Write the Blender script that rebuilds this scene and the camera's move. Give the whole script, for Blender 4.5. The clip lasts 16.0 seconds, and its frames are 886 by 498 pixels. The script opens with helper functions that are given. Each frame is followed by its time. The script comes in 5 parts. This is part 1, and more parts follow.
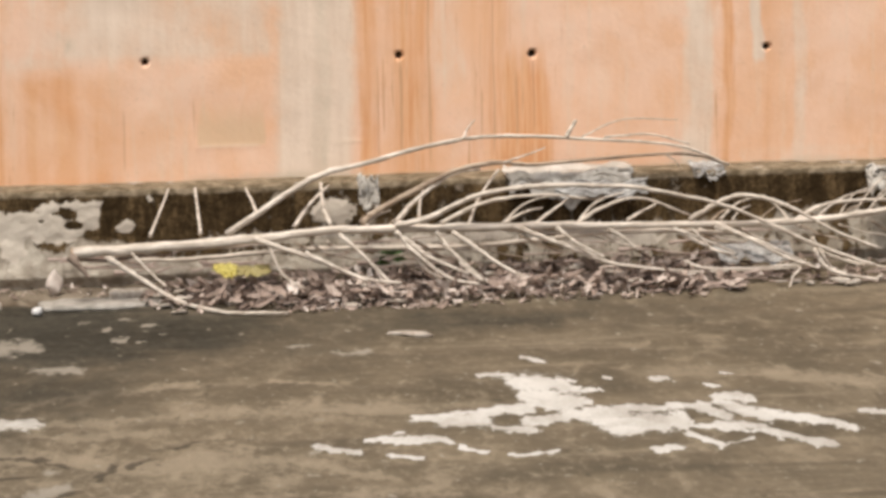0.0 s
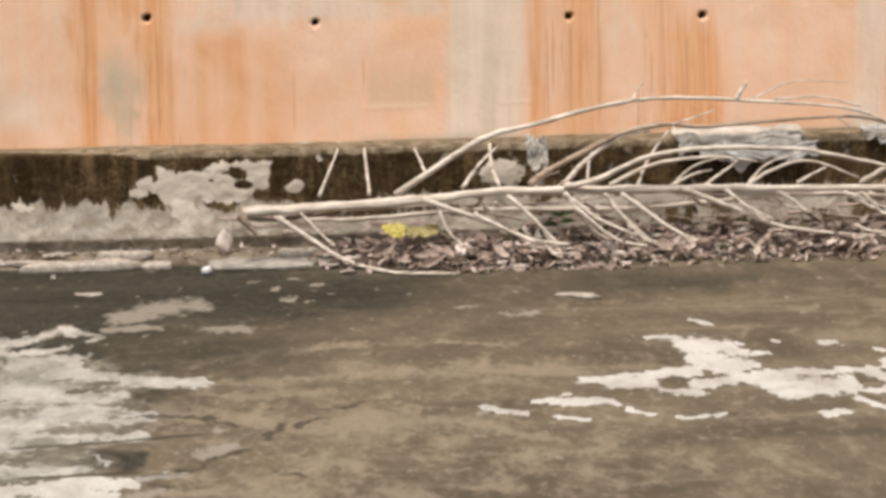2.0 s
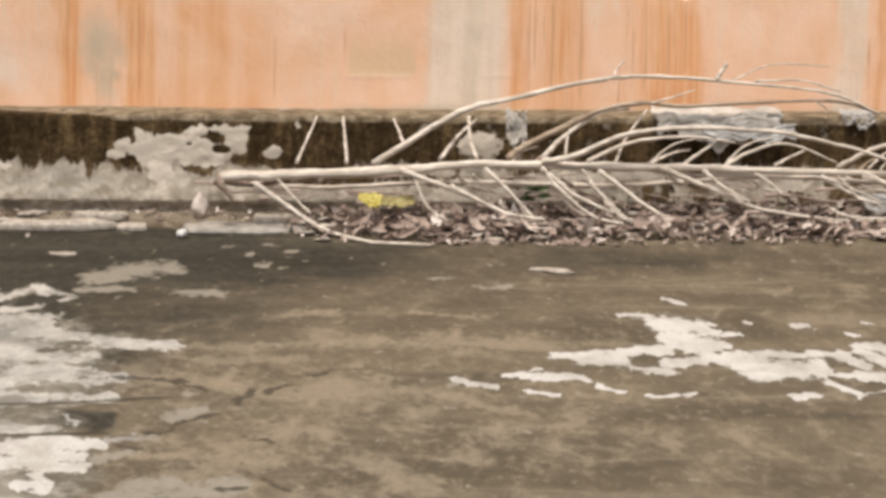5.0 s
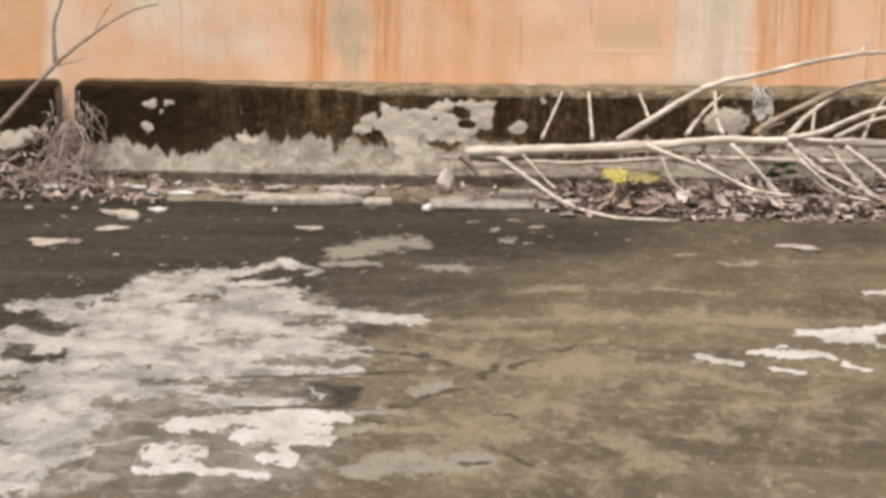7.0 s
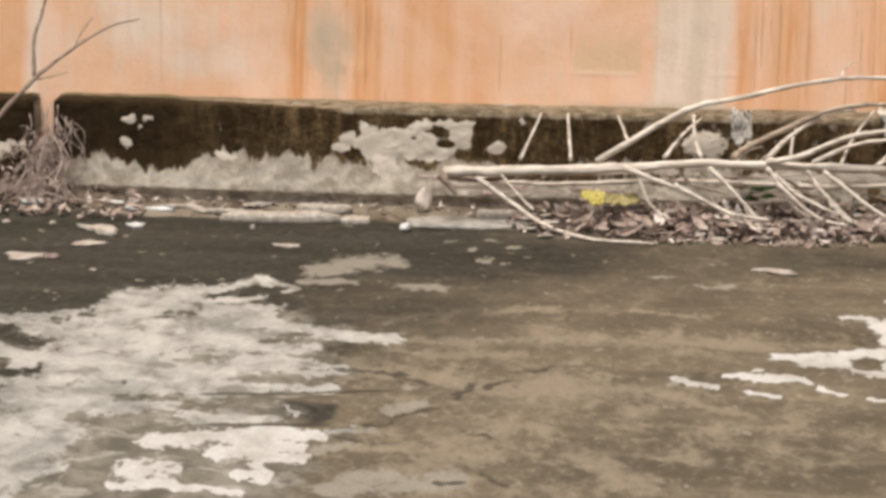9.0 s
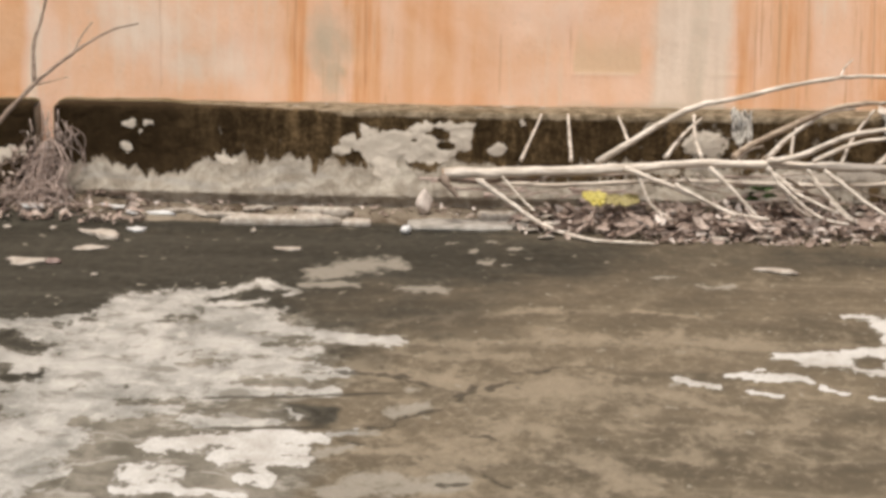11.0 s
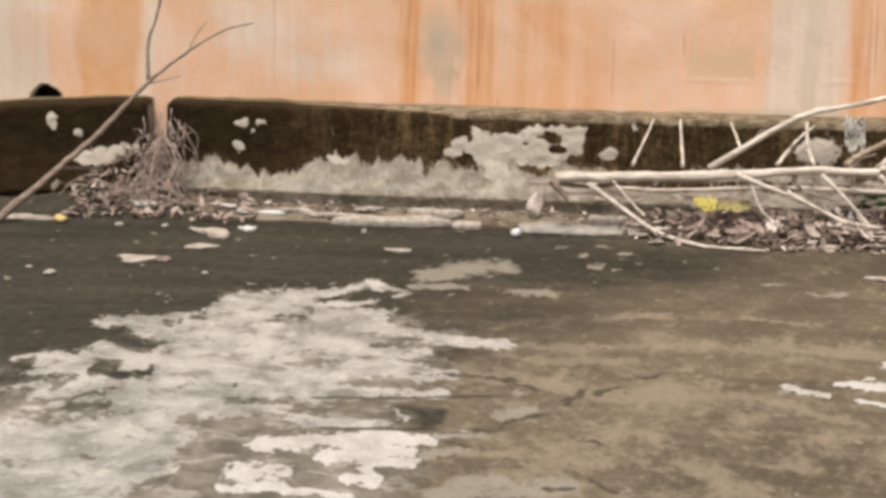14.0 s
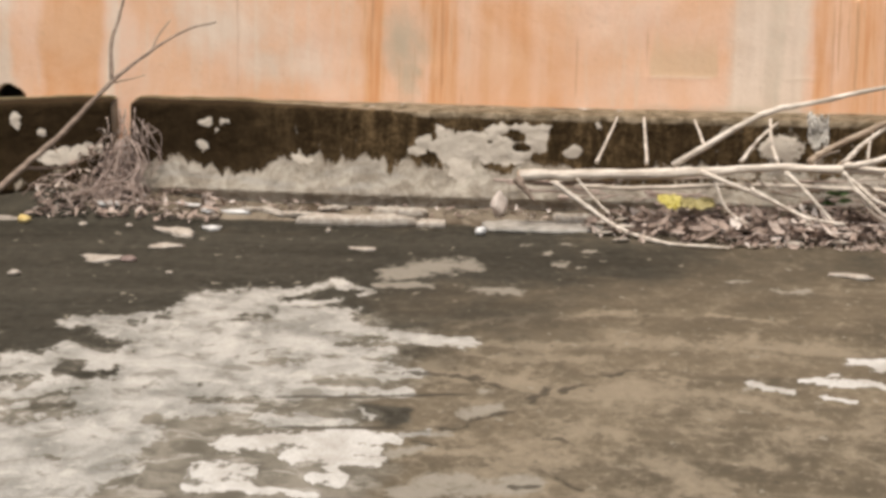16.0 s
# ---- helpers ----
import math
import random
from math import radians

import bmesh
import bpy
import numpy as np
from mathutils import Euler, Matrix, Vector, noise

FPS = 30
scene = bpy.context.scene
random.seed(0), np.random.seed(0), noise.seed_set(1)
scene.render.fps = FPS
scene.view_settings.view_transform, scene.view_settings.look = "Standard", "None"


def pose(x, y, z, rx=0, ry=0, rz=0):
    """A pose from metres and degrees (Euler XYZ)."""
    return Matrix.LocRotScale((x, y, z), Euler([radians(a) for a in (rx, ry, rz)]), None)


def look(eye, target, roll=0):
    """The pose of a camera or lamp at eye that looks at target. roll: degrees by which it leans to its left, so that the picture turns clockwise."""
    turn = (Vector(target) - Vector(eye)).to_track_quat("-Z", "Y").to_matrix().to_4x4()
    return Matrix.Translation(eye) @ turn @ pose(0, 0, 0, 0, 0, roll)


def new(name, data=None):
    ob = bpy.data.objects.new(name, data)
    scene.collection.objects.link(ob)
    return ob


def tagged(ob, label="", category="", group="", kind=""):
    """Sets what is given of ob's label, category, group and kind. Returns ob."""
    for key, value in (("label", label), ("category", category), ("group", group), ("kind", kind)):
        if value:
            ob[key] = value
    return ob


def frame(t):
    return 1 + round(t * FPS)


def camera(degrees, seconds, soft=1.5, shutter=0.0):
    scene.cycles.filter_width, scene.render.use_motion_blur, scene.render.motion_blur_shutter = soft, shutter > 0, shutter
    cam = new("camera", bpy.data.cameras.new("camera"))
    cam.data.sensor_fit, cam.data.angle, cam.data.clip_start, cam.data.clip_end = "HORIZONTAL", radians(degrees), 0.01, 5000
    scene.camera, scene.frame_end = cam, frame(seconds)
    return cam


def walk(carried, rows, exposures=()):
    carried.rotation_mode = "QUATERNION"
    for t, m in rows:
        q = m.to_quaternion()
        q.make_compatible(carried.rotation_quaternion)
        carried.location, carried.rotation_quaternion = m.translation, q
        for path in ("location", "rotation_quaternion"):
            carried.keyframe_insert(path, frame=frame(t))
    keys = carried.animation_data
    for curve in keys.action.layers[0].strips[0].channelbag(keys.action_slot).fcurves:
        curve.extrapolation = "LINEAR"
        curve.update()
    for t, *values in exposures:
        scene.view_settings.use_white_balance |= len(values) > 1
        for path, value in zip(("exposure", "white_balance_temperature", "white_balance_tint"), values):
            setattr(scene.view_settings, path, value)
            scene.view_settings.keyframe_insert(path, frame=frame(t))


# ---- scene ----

# ---------- camera: a long lens held in the hand, panning from one spot ----------
EYE = (0.0, 0.0, 1.9)
cam = camera(16.0, 16.0, soft=3.5)
# seconds, yaw, pitch, roll
TURNS = [
    (0.0, -7.125, -8.845, -0.932),
    (0.5, -5.754, -9.381, -1.261),
    (1.0, -4.610, -9.213, -1.280),
    (1.5, -4.265, -9.544, -1.086),
    (2.0, -4.017, -9.499, -1.026),
    (2.5, -4.486, -9.474, -0.701),
    (3.0, -4.612, -9.488, -0.476),
    (3.5, -4.343, -9.553, -0.520),
    (3.7, -4.320, -9.728, -0.299),
    (5.8, -4.470, -10.030, 1.250),
    (6.0, -4.032, -9.975, 0.939),
    (6.5, -2.001, -10.292, 0.630),
    (7.0, 0.040, -10.520, 0.461),
    (7.5, 0.835, -10.471, 0.553),
    (8.0, 0.009, -10.263, 1.107),
    (8.5, -0.240, -10.238, 1.283),
    (9.0, -0.376, -10.160, 1.313),
    (9.2, -0.500, -10.108, 1.253),
    (11.3, -0.199, -10.135, 0.722),
    (11.5, 0.347, -10.259, 0.691),
    (12.0, 0.858, -10.373, 0.796),
    (12.5, 1.234, -10.393, 0.952),
    (13.0, 1.156, -10.123, 1.110),
    (13.5, 1.465, -10.168, 1.366),
    (14.0, 1.678, -10.110, 1.383),
    (14.5, 1.719, -10.046, 1.231),
    (15.0, 1.502, -10.145, 1.094),
    (15.5, 1.259, -10.184, 1.225),
    (16.0, 1.022, -10.125, 1.241),
]
walk(cam, [(t, pose(*EYE, 90 + pitch, 0, yaw) @ pose(0, 0, 0, 0, 0, roll)) for t, yaw, pitch, roll in TURNS])

# ---------- light: bright overcast sky ----------
SUN_TILT, SUN_TURN = 69.0, 205.0
world = bpy.data.worlds.new("overcast_sky")
scene.world = world
world.use_nodes = True
wn = world.node_tree
wn.nodes.clear()
sky = wn.nodes.new("ShaderNodeTexSky")
sky.sky_type = "NISHITA"
sky.sun_disc = False
sky.sun_elevation = radians(SUN_TILT)
sky.sun_rotation = radians(SUN_TURN)
sky.dust_density = 4.0
sky.air_density = 1.0
sky.ozone_density = 1.0
grey = wn.nodes.new("ShaderNodeHueSaturation")
grey.inputs["Saturation"].default_value = 0.35
wn.links.new(sky.outputs[0], grey.inputs["Color"])
bg = wn.nodes.new("ShaderNodeBackground")
bg.inputs["Strength"].default_value = 0.10
wn.links.new(grey.outputs[0], bg.inputs["Color"])
wo = wn.nodes.new("ShaderNodeOutputWorld")
wn.links.new(bg.outputs[0], wo.inputs["Surface"])
sun = new("sun", bpy.data.lights.new("sun", "SUN"))
sun.data.energy = 2.2
sun.data.angle = radians(14)
sun.data.color = (1.0, 0.95, 0.88)
a, e = radians(SUN_TURN), radians(SUN_TILT)
sun.matrix_world = look((0, 0, 0), (-math.sin(a) * math.cos(e), -math.cos(a) * math.cos(e), -math.sin(e)))
scene.view_settings.exposure = 0.61


# ---------- shader helpers ----------
class Nodes:
    """A material's node tree with short calls."""

    def __init__(self, name):
        self.mat = bpy.data.materials.new(name)
        self.mat.use_nodes = True
        self.t = self.mat.node_tree
        self.t.nodes.clear()
        self.coord = self.t.nodes.new("ShaderNodeTexCoord").outputs["Object"]

    def put(self, socket, value):
        if isinstance(value, bpy.types.NodeSocket):
            self.t.links.new(value, socket)
        elif isinstance(value, (tuple, list)) and len(value) == 3 and socket.type == "RGBA":
            socket.default_value = (*value, 1)
        else:
            socket.default_value = value

    def noise(self, scale, stretch=(1, 1, 1), detail=4, rough=0.6, warp=0.0, turn=0.0):
        m = self.t.nodes.new("ShaderNodeMapping")
        m.inputs["Scale"].default_value = stretch
        m.inputs["Rotation"].default_value = (0, 0, radians(turn))
        self.put(m.inputs["Vector"], self.coord)
        n = self.t.nodes.new("ShaderNodeTexNoise")
        n.inputs["Scale"].default_value = scale
        n.inputs["Detail"].default_value = detail
        n.inputs["Roughness"].default_value = rough
        n.inputs["Distortion"].default_value = warp
        self.put(n.inputs["Vector"], m.outputs[0])
        return n.outputs["Fac"]

    def field(self, name):
        n = self.t.nodes.new("ShaderNodeAttribute")
        n.attribute_name = name
        return n.outputs["Fac"]

    def math(self, op, x, y=0.0, z=0.0):
        n = self.t.nodes.new("ShaderNodeMath")
        n.operation = op
        for s, v in zip(n.inputs, (x, y, z)):
            self.put(s, v)
        return n.outputs[0]

    def step(self, x, low, high, to_low=0.0, to_high=1.0):
        n = self.t.nodes.new("ShaderNodeMapRange")
        n.interpolation_type = "SMOOTHSTEP"
        for k, v in (("Value", x), ("From Min", low), ("From Max", high), ("To Min", to_low), ("To Max", to_high)):
            self.put(n.inputs[k], v)
        return n.outputs[0]

    def mix(self, fac, one, two, blend="MIX"):
        n = self.t.nodes.new("ShaderNodeMix")
        n.data_type, n.blend_type = "RGBA", blend
        self.put(n.inputs[0], fac)
        self.put(n.inputs[6], one)
        self.put(n.inputs[7], two)
        return n.outputs[2]

    def island(self):
        return self.t.nodes.new("ShaderNodeNewGeometry").outputs["Random Per Island"]

    def chance(self):
        return self.t.nodes.new("ShaderNodeObjectInfo").outputs["Random"]

    def ramp(self, fac, *stops):
        n = self.t.nodes.new("ShaderNodeValToRGB")
        while len(n.color_ramp.elements) < len(stops):
            n.color_ramp.elements.new(0.5)
        for el, (p, c) in zip(n.color_ramp.elements, stops):
            el.position, el.color = p, (*c, 1)
        self.put(n.inputs[0], fac)
        return n.outputs[0]

    def done(self, color, rough=0.85, bump=None, depth=0.004, strength=0.6, see=0.0, shine=0.3):
        b = self.t.nodes.new("ShaderNodeBsdfPrincipled")
        self.put(b.inputs["Base Color"], color)
        self.put(b.inputs["Roughness"], rough)
        b.inputs["Specular IOR Level"].default_value = shine
        if see:
            b.inputs["Transmission Weight"].default_value = see
        if bump is not None:
            n = self.t.nodes.new("ShaderNodeBump")
            n.inputs["Distance"].default_value = depth
            n.inputs["Strength"].default_value = strength
            self.put(n.inputs["Height"], bump)
            self.put(b.inputs["Normal"], n.outputs[0])
        o = self.t.nodes.new("ShaderNodeOutputMaterial")
        self.put(o.inputs["Surface"], b.outputs[0])
        return self.mat


# ---------- materials ----------
def make_ground():
    n = Nodes("stained_concrete_floor")
    fine = n.noise(30, (1, 0.5, 1), 6, 0.68, 0.3, 8)
    mid = n.noise(7.5, (1, 0.45, 1), 6, 0.62, 0.5, 6)
    soft = n.noise(3.6, (0.8, 0.5, 1), 5, 0.58, 0.6, -6)
    big = n.noise(1.3, (0.7, 0.8, 1), 5, 0.6, 0.8, -8)
    grit = n.noise(170, (1, 0.5, 1), 3, 0.6)
    drag = n.noise(2.6, (0.34, 1.6, 1), 6, 0.60, 0.5, -14)
    c = n.mix(n.step(big, 0.32, 0.68), (0.098, 0.077, 0.051), (0.163, 0.126, 0.084))
    c = n.mix(n.step(soft, 0.46, 0.72, 0, 0.6), c, (0.215, 0.168, 0.112))
    c = n.mix(n.step(soft, 0.50, 0.28, 0, 0.6), c, (0.088, 0.070, 0.047))
    c = n.mix(n.step(mid, 0.50, 0.72, 0, 0.65), c, (0.260, 0.206, 0.143))
    c = n.mix(n.step(mid, 0.50, 0.28, 0, 0.5), c, (0.080, 0.065, 0.045))
    c = n.mix(n.step(drag, 0.52, 0.72, 0, 0.7), c, (0.235, 0.187, 0.130))
    c = n.mix(n.step(drag, 0.48, 0.30, 0, 0.65), c, (0.074, 0.060, 0.041))
    c = n.mix(n.step(fine, 0.52, 0.70, 0, 0.6), c, (0.245, 0.198, 0.140))
    c = n.mix(n.step(fine, 0.48, 0.26, 0, 0.5), c, (0.070, 0.057, 0.040))
    wob = n.math("ADD", n.math("SUBTRACT", mid, 0.5), n.math("SUBTRACT", fine, 0.5))
    band = n.step(n.math("ADD", n.field("band"), n.math("MULTIPLY", wob, 1.5)), 0.15, 1.0, 0, 0.62)
    c = n.mix(band, c, (0.300, 0.240, 0.170))
    damp = n.step(n.math("ADD", n.field("damp"), n.math("MULTIPLY", n.math("SUBTRACT", soft, 0.5), 0.8)), 0.14, 0.66, 0, 0.92)
    c = n.mix(damp, c, n.mix(n.step(n.math("ADD", n.math("MULTIPLY", fine, 0.5), n.math("MULTIPLY", drag, 0.5)), 0.34, 0.68), (0.016, 0.0155, 0.012), (0.049, 0.046, 0.036)))
    speck = n.noise(24, (0.8, 0.5, 1), 3, 0.5, 0.2, 30)
    c = n.mix(n.step(speck, 0.66, 0.72, 0, 0.65), c, (0.30, 0.262, 0.205))
    c = n.mix(n.step(speck, 0.34, 0.26, 0, 0.55), c, (0.050, 0.041, 0.030))
    # worn grey skin round the pale patches
    shade = n.noise(5.5, (0.9, 0.5, 1), 7, 0.64, 0.6, 10)
    wash = n.step(n.math("ADD", n.field("wash"), n.math("MULTIPLY", n.math("ADD", wob, n.math("SUBTRACT", shade, 0.5)), 0.55)), 0.22, 0.66, 0, 0.85)
    c = n.mix(wash, c, n.mix(n.step(shade, 0.34, 0.68), (0.112, 0.098, 0.074), (0.285, 0.248, 0.198)))
    c = n.mix(n.step(n.math("ADD", n.field("faint"), n.math("MULTIPLY", wob, 1.2)), 0.30, 0.80, 0, 0.8), c, (0.295, 0.260, 0.210))
    flake = n.noise(12, (0.9, 0.75, 1), 5, 0.62, 0.6, -4)
    c = n.mix(n.math("MULTIPLY", wash, n.step(flake, 0.48, 0.36, 0, 0.8)), c, (0.40, 0.362, 0.308))
    c = n.mix(n.math("MULTIPLY", wash, n.step(flake, 0.55, 0.64, 0, 0.6)), c, (0.105, 0.092, 0.070))
    jag = n.math("ADD", n.math("MULTIPLY", n.math("SUBTRACT", fine, 0.5), 1.5), n.math("MULTIPLY", n.math("SUBTRACT", mid, 0.5), 1.3))
    pale = n.step(n.math("ADD", n.field("pale"), n.math("MULTIPLY", jag, 0.72)), 0.40, 0.58)
    tone = n.math("ADD", n.math("MULTIPLY", shade, 0.6), n.math("MULTIPLY", mid, 0.4))
    skin = n.mix(n.step(tone, 0.36, 0.62), (0.228, 0.214, 0.187), (0.485, 0.450, 0.402))
    skin = n.mix(n.step(fine, 0.55, 0.78, 0, 0.5), skin, (0.55, 0.515, 0.465))
    skin = n.mix(n.step(flake, 0.54, 0.64, 0, 0.65), skin, (0.17, 0.150, 0.120))
    skin = n.mix(n.step(flake, 0.44, 0.34, 0, 0.6), skin, (0.55, 0.505, 0.44))
    c = n.mix(n.math("MULTIPLY", pale, 0.94), c, skin)
    edge = n.math("SUBTRACT", n.math("ADD", n.field("white"), n.math("MULTIPLY", jag, 0.70)), n.step(flake, 0.54, 0.66, 0, 0.25))
    # thin dark rim painted round the white flakes as their edge shadow
    c = n.mix(n.math("MULTIPLY", n.step(edge, 0.30, 0.42), n.step(edge, 0.52, 0.44, 0, 0.4)), c, (0.075, 0.062, 0.045))
    white = n.step(edge, 0.40, 0.56)
    c = n.mix(white, c, n.mix(n.step(tone, 0.36, 0.60), (0.40, 0.362, 0.315), (0.585, 0.548, 0.50)))
    silt = n.step(n.math("ADD", n.field("silt"), n.math("MULTIPLY", jag, 0.45)), 0.4, 0.65)
    c = n.mix(silt, c, n.mix(n.step(tone, 0.40, 0.60), (0.085, 0.061, 0.040), (0.255, 0.208, 0.155)))
    c = n.mix(n.step(n.math("ADD", n.field("joint"), n.math("MULTIPLY", n.math("SUBTRACT", fine, 0.5), 1.1)), 0.25, 0.70, 0, 0.85), c, (0.052, 0.042, 0.030))
    c = n.mix(n.step(grit, 0.35, 0.75, 0, 0.28), c, (0.09, 0.074, 0.053))
    c = n.mix(1.0, c, (0.92, 0.915, 0.905), "MULTIPLY")
    h = n.math("ADD", n.math("ADD", fine, n.math("MULTIPLY", speck, 0.8)), n.math("MULTIPLY", grit, 0.3))
    return n.done(c, n.math("SUBTRACT", 0.9, n.math("MULTIPLY", damp, 0.06)), h, 0.006, 0.7, shine=0.06)


def make_wall():
    n = Nodes("rust_stained_concrete_wall")
    streak = n.noise(9, (3.2, 3.2, 0.16), 5, 0.6, 0.2)
    thin = n.noise(22, (3.0, 3.0, 0.10), 4, 0.65)
    cloud = n.noise(3.2, (1, 1, 0.8), 5, 0.6, 0.5)
    fine = n.noise(55, (1, 1, 1), 5, 0.65)
    c = n.mix(n.step(cloud, 0.35, 0.65), (0.80, 0.475, 0.290), (0.845, 0.560, 0.400))
    c = n.mix(n.step(streak, 0.52, 0.68, 0, 0.3), c, (0.76, 0.60, 0.46))
    blot = n.noise(8, (1, 1, 0.7), 6, 0.62, 0.7)
    c = n.mix(n.step(blot, 0.52, 0.72, 0, 0.35), c, (0.83, 0.62, 0.47))
    c = n.mix(n.step(blot, 0.46, 0.26, 0, 0.5), c, (0.77, 0.44, 0.25))
    wob = n.math("ADD", n.math("MULTIPLY", n.math("SUBTRACT", streak, 0.5), n.math("ADD", n.math("MULTIPLY", n.field("streaky"), 0.9), 0.4)), n.math("ADD", n.math("MULTIPLY", n.math("SUBTRACT", cloud, 0.5), 0.9), n.math("MULTIPLY", n.math("SUBTRACT", blot, 0.5), 0.7)))
    tan = n.step(n.math("ADD", n.field("tan"), n.math("MULTIPLY", wob, 0.4)), 0.3, 0.7, 0, 0.85)
    c = n.mix(tan, c, (0.70, 0.48, 0.30))
    g = n.step(n.math("ADD", n.field("grey"), n.math("MULTIPLY", wob, 0.6)), 0.25, 0.80)
    c = n.mix(g, c, n.mix(n.step(n.math("ADD", n.math("MULTIPLY", streak, 0.35), n.math("MULTIPLY", cloud, 0.65)), 0.35, 0.65), (0.71, 0.545, 0.415), (0.82, 0.655, 0.515)))
    r = n.step(n.math("ADD", n.field("rust"), n.math("MULTIPLY", wob, 0.55)), 0.22, 0.90)
    c = n.mix(r, c, n.mix(n.step(n.mix(n.field("streaky"), cloud, thin), 0.34, 0.66), (0.70, 0.325, 0.140), (0.78, 0.455, 0.260)))
    lines = n.math("MULTIPLY", n.step(thin, 0.60, 0.68), n.step(n.field("streaky"), 0.1, 0.7))
    c = n.mix(n.math("MULTIPLY", lines, 0.6), c, (0.56, 0.275, 0.130))
    c = n.mix(n.step(n.math("ADD", n.field("moss"), n.math("MULTIPLY", n.math("SUBTRACT", cloud, 0.5), 1.5)), 0.30, 0.95, 0, 0.75), c, (0.48, 0.405, 0.285))
    c = n.mix(n.step(n.math("ADD", n.field("crack"), n.math("MULTIPLY", n.math("SUBTRACT", streak, 0.5), 1.2)), 0.3, 1.0, 0, 0.5), c, (0.47, 0.26, 0.14))
    c = n.mix(n.step(n.field("seam"), 0.3, 0.9, 0, 0.35), c, (0.80, 0.64, 0.47))
    c = n.mix(n.step(fine, 0.58, 0.75, 0, 0.25), c, (0.36, 0.25, 0.16))
    # near-black painted inside the recessed holes, standing in for their inner shade
    c = n.mix(n.step(n.field("pit"), 0.2, 0.6), c, (0.05, 0.035, 0.025))
    return n.done(c, 0.9, n.math("ADD", fine, n.math("MULTIPLY", streak, 0.6)), 0.004, 0.45)


def make_kerb():
    n = Nodes("mould_blackened_concrete_kerb")
    streak = n.noise(13, (1.6, 1, 0.35), 5, 0.65, 0.4)
    fine = n.noise(60, (1, 1, 1), 5, 0.65)
    mid = n.noise(16, (1, 1, 1), 5, 0.65, 0.6)
    c = n.mix(n.step(mid, 0.35, 0.66), (0.25, 0.205, 0.155), (0.46, 0.40, 0.322))
    c = n.mix(n.step(n.noise(6, (0.5, 1, 2.2), 4, 0.6), 0.5, 0.7, 0, 0.7), c, (0.35, 0.32, 0.28))
    jag = n.math("ADD", n.math("MULTIPLY", n.math("SUBTRACT", mid, 0.5), 1.6), n.math("MULTIPLY", n.math("SUBTRACT", streak, 0.5), 1.7))
    # mould, together with the shade painted under the stem and at the foot
    m = n.step(n.math("ADD", n.field("mould_shade"), n.math("MULTIPLY", jag, 0.75)), 0.40, 0.62)
    c = n.mix(m, c, n.mix(n.step(n.math("ADD", n.math("MULTIPLY", streak, 0.6), n.math("MULTIPLY", fine, 0.4)), 0.42, 0.72), (0.030, 0.018, 0.007), (0.160, 0.104, 0.050)))
    c = n.mix(n.math("MULTIPLY", m, n.step(n.field("soot"), 0.0, 1.0, 0, 0.9)), c, (0.022, 0.013, 0.005))
    p = n.step(n.math("ADD", n.field("plaster"), n.math("MULTIPLY", jag, 0.30)), 0.46, 0.53)
    c = n.mix(p, c, n.mix(mid, (0.43, 0.365, 0.285), (0.62, 0.54, 0.45)))
    top = n.step(n.math("ADD", n.field("top"), n.math("MULTIPLY", jag, 0.3)), 0.3, 0.7)
    c = n.mix(top, c, n.mix(n.step(mid, 0.35, 0.7), (0.10, 0.073, 0.042), (0.30, 0.235, 0.16)))
    c = n.mix(n.step(n.field("algae"), 0.25, 0.7, 0, 0.5), c, (0.095, 0.078, 0.032))
    return n.done(c, 0.92, n.math("ADD", fine, mid), 0.006, 0.8, shine=0.1)


def make_bark(name, dark, light, across=2.0):
    n = Nodes(name)
    g = n.noise(30, (0.25, across, across), 5, 0.65)
    f = n.noise(120, (1, 1, 1), 3, 0.6)
    c = n.mix(n.step(g, 0.35, 0.65), dark, light)
    c = n.mix(n.step(f, 0.55, 0.75, 0, 0.5), c, tuple(v * 0.45 for v in dark))
    return n.done(c, 0.85, n.math("ADD", g, f), 0.003, 0.7)


def make_leaves(name, pick):
    n = Nodes(name)
    c = n.ramp(n.island() if pick == "island" else n.chance(), (0.0, (0.13, 0.090, 0.068)), (0.25, (0.25, 0.182, 0.142)), (0.6, (0.38, 0.290, 0.236)), (0.88, (0.49, 0.40, 0.335)), (1.0, (0.64, 0.56, 0.49)))
    c = n.mix(n.step(n.noise(70, (1, 1, 1), 3), 0.45, 0.75, 0, 0.3), c, (0.09, 0.06, 0.045))
    return n.done(c, 0.8, n.noise(140, (1, 1, 1), 2), 0.002, 0.5)


def make_plain(name, one, two, scale=25, rough=0.8, depth=0.003, stretch=(1, 1, 1), see=0.0, spots=0.35):
    n = Nodes(name)
    g = n.noise(scale, stretch, 5, 0.65)
    c = n.mix(n.step(g, 0.33, 0.67), one, two)
    c = n.mix(n.step(n.noise(scale * 5, (1, 1, 1), 3), 0.6, 0.75, 0, spots), c, tuple(v * 0.4 for v in one))
    return n.done(c, rough, g, depth, 0.6, see)


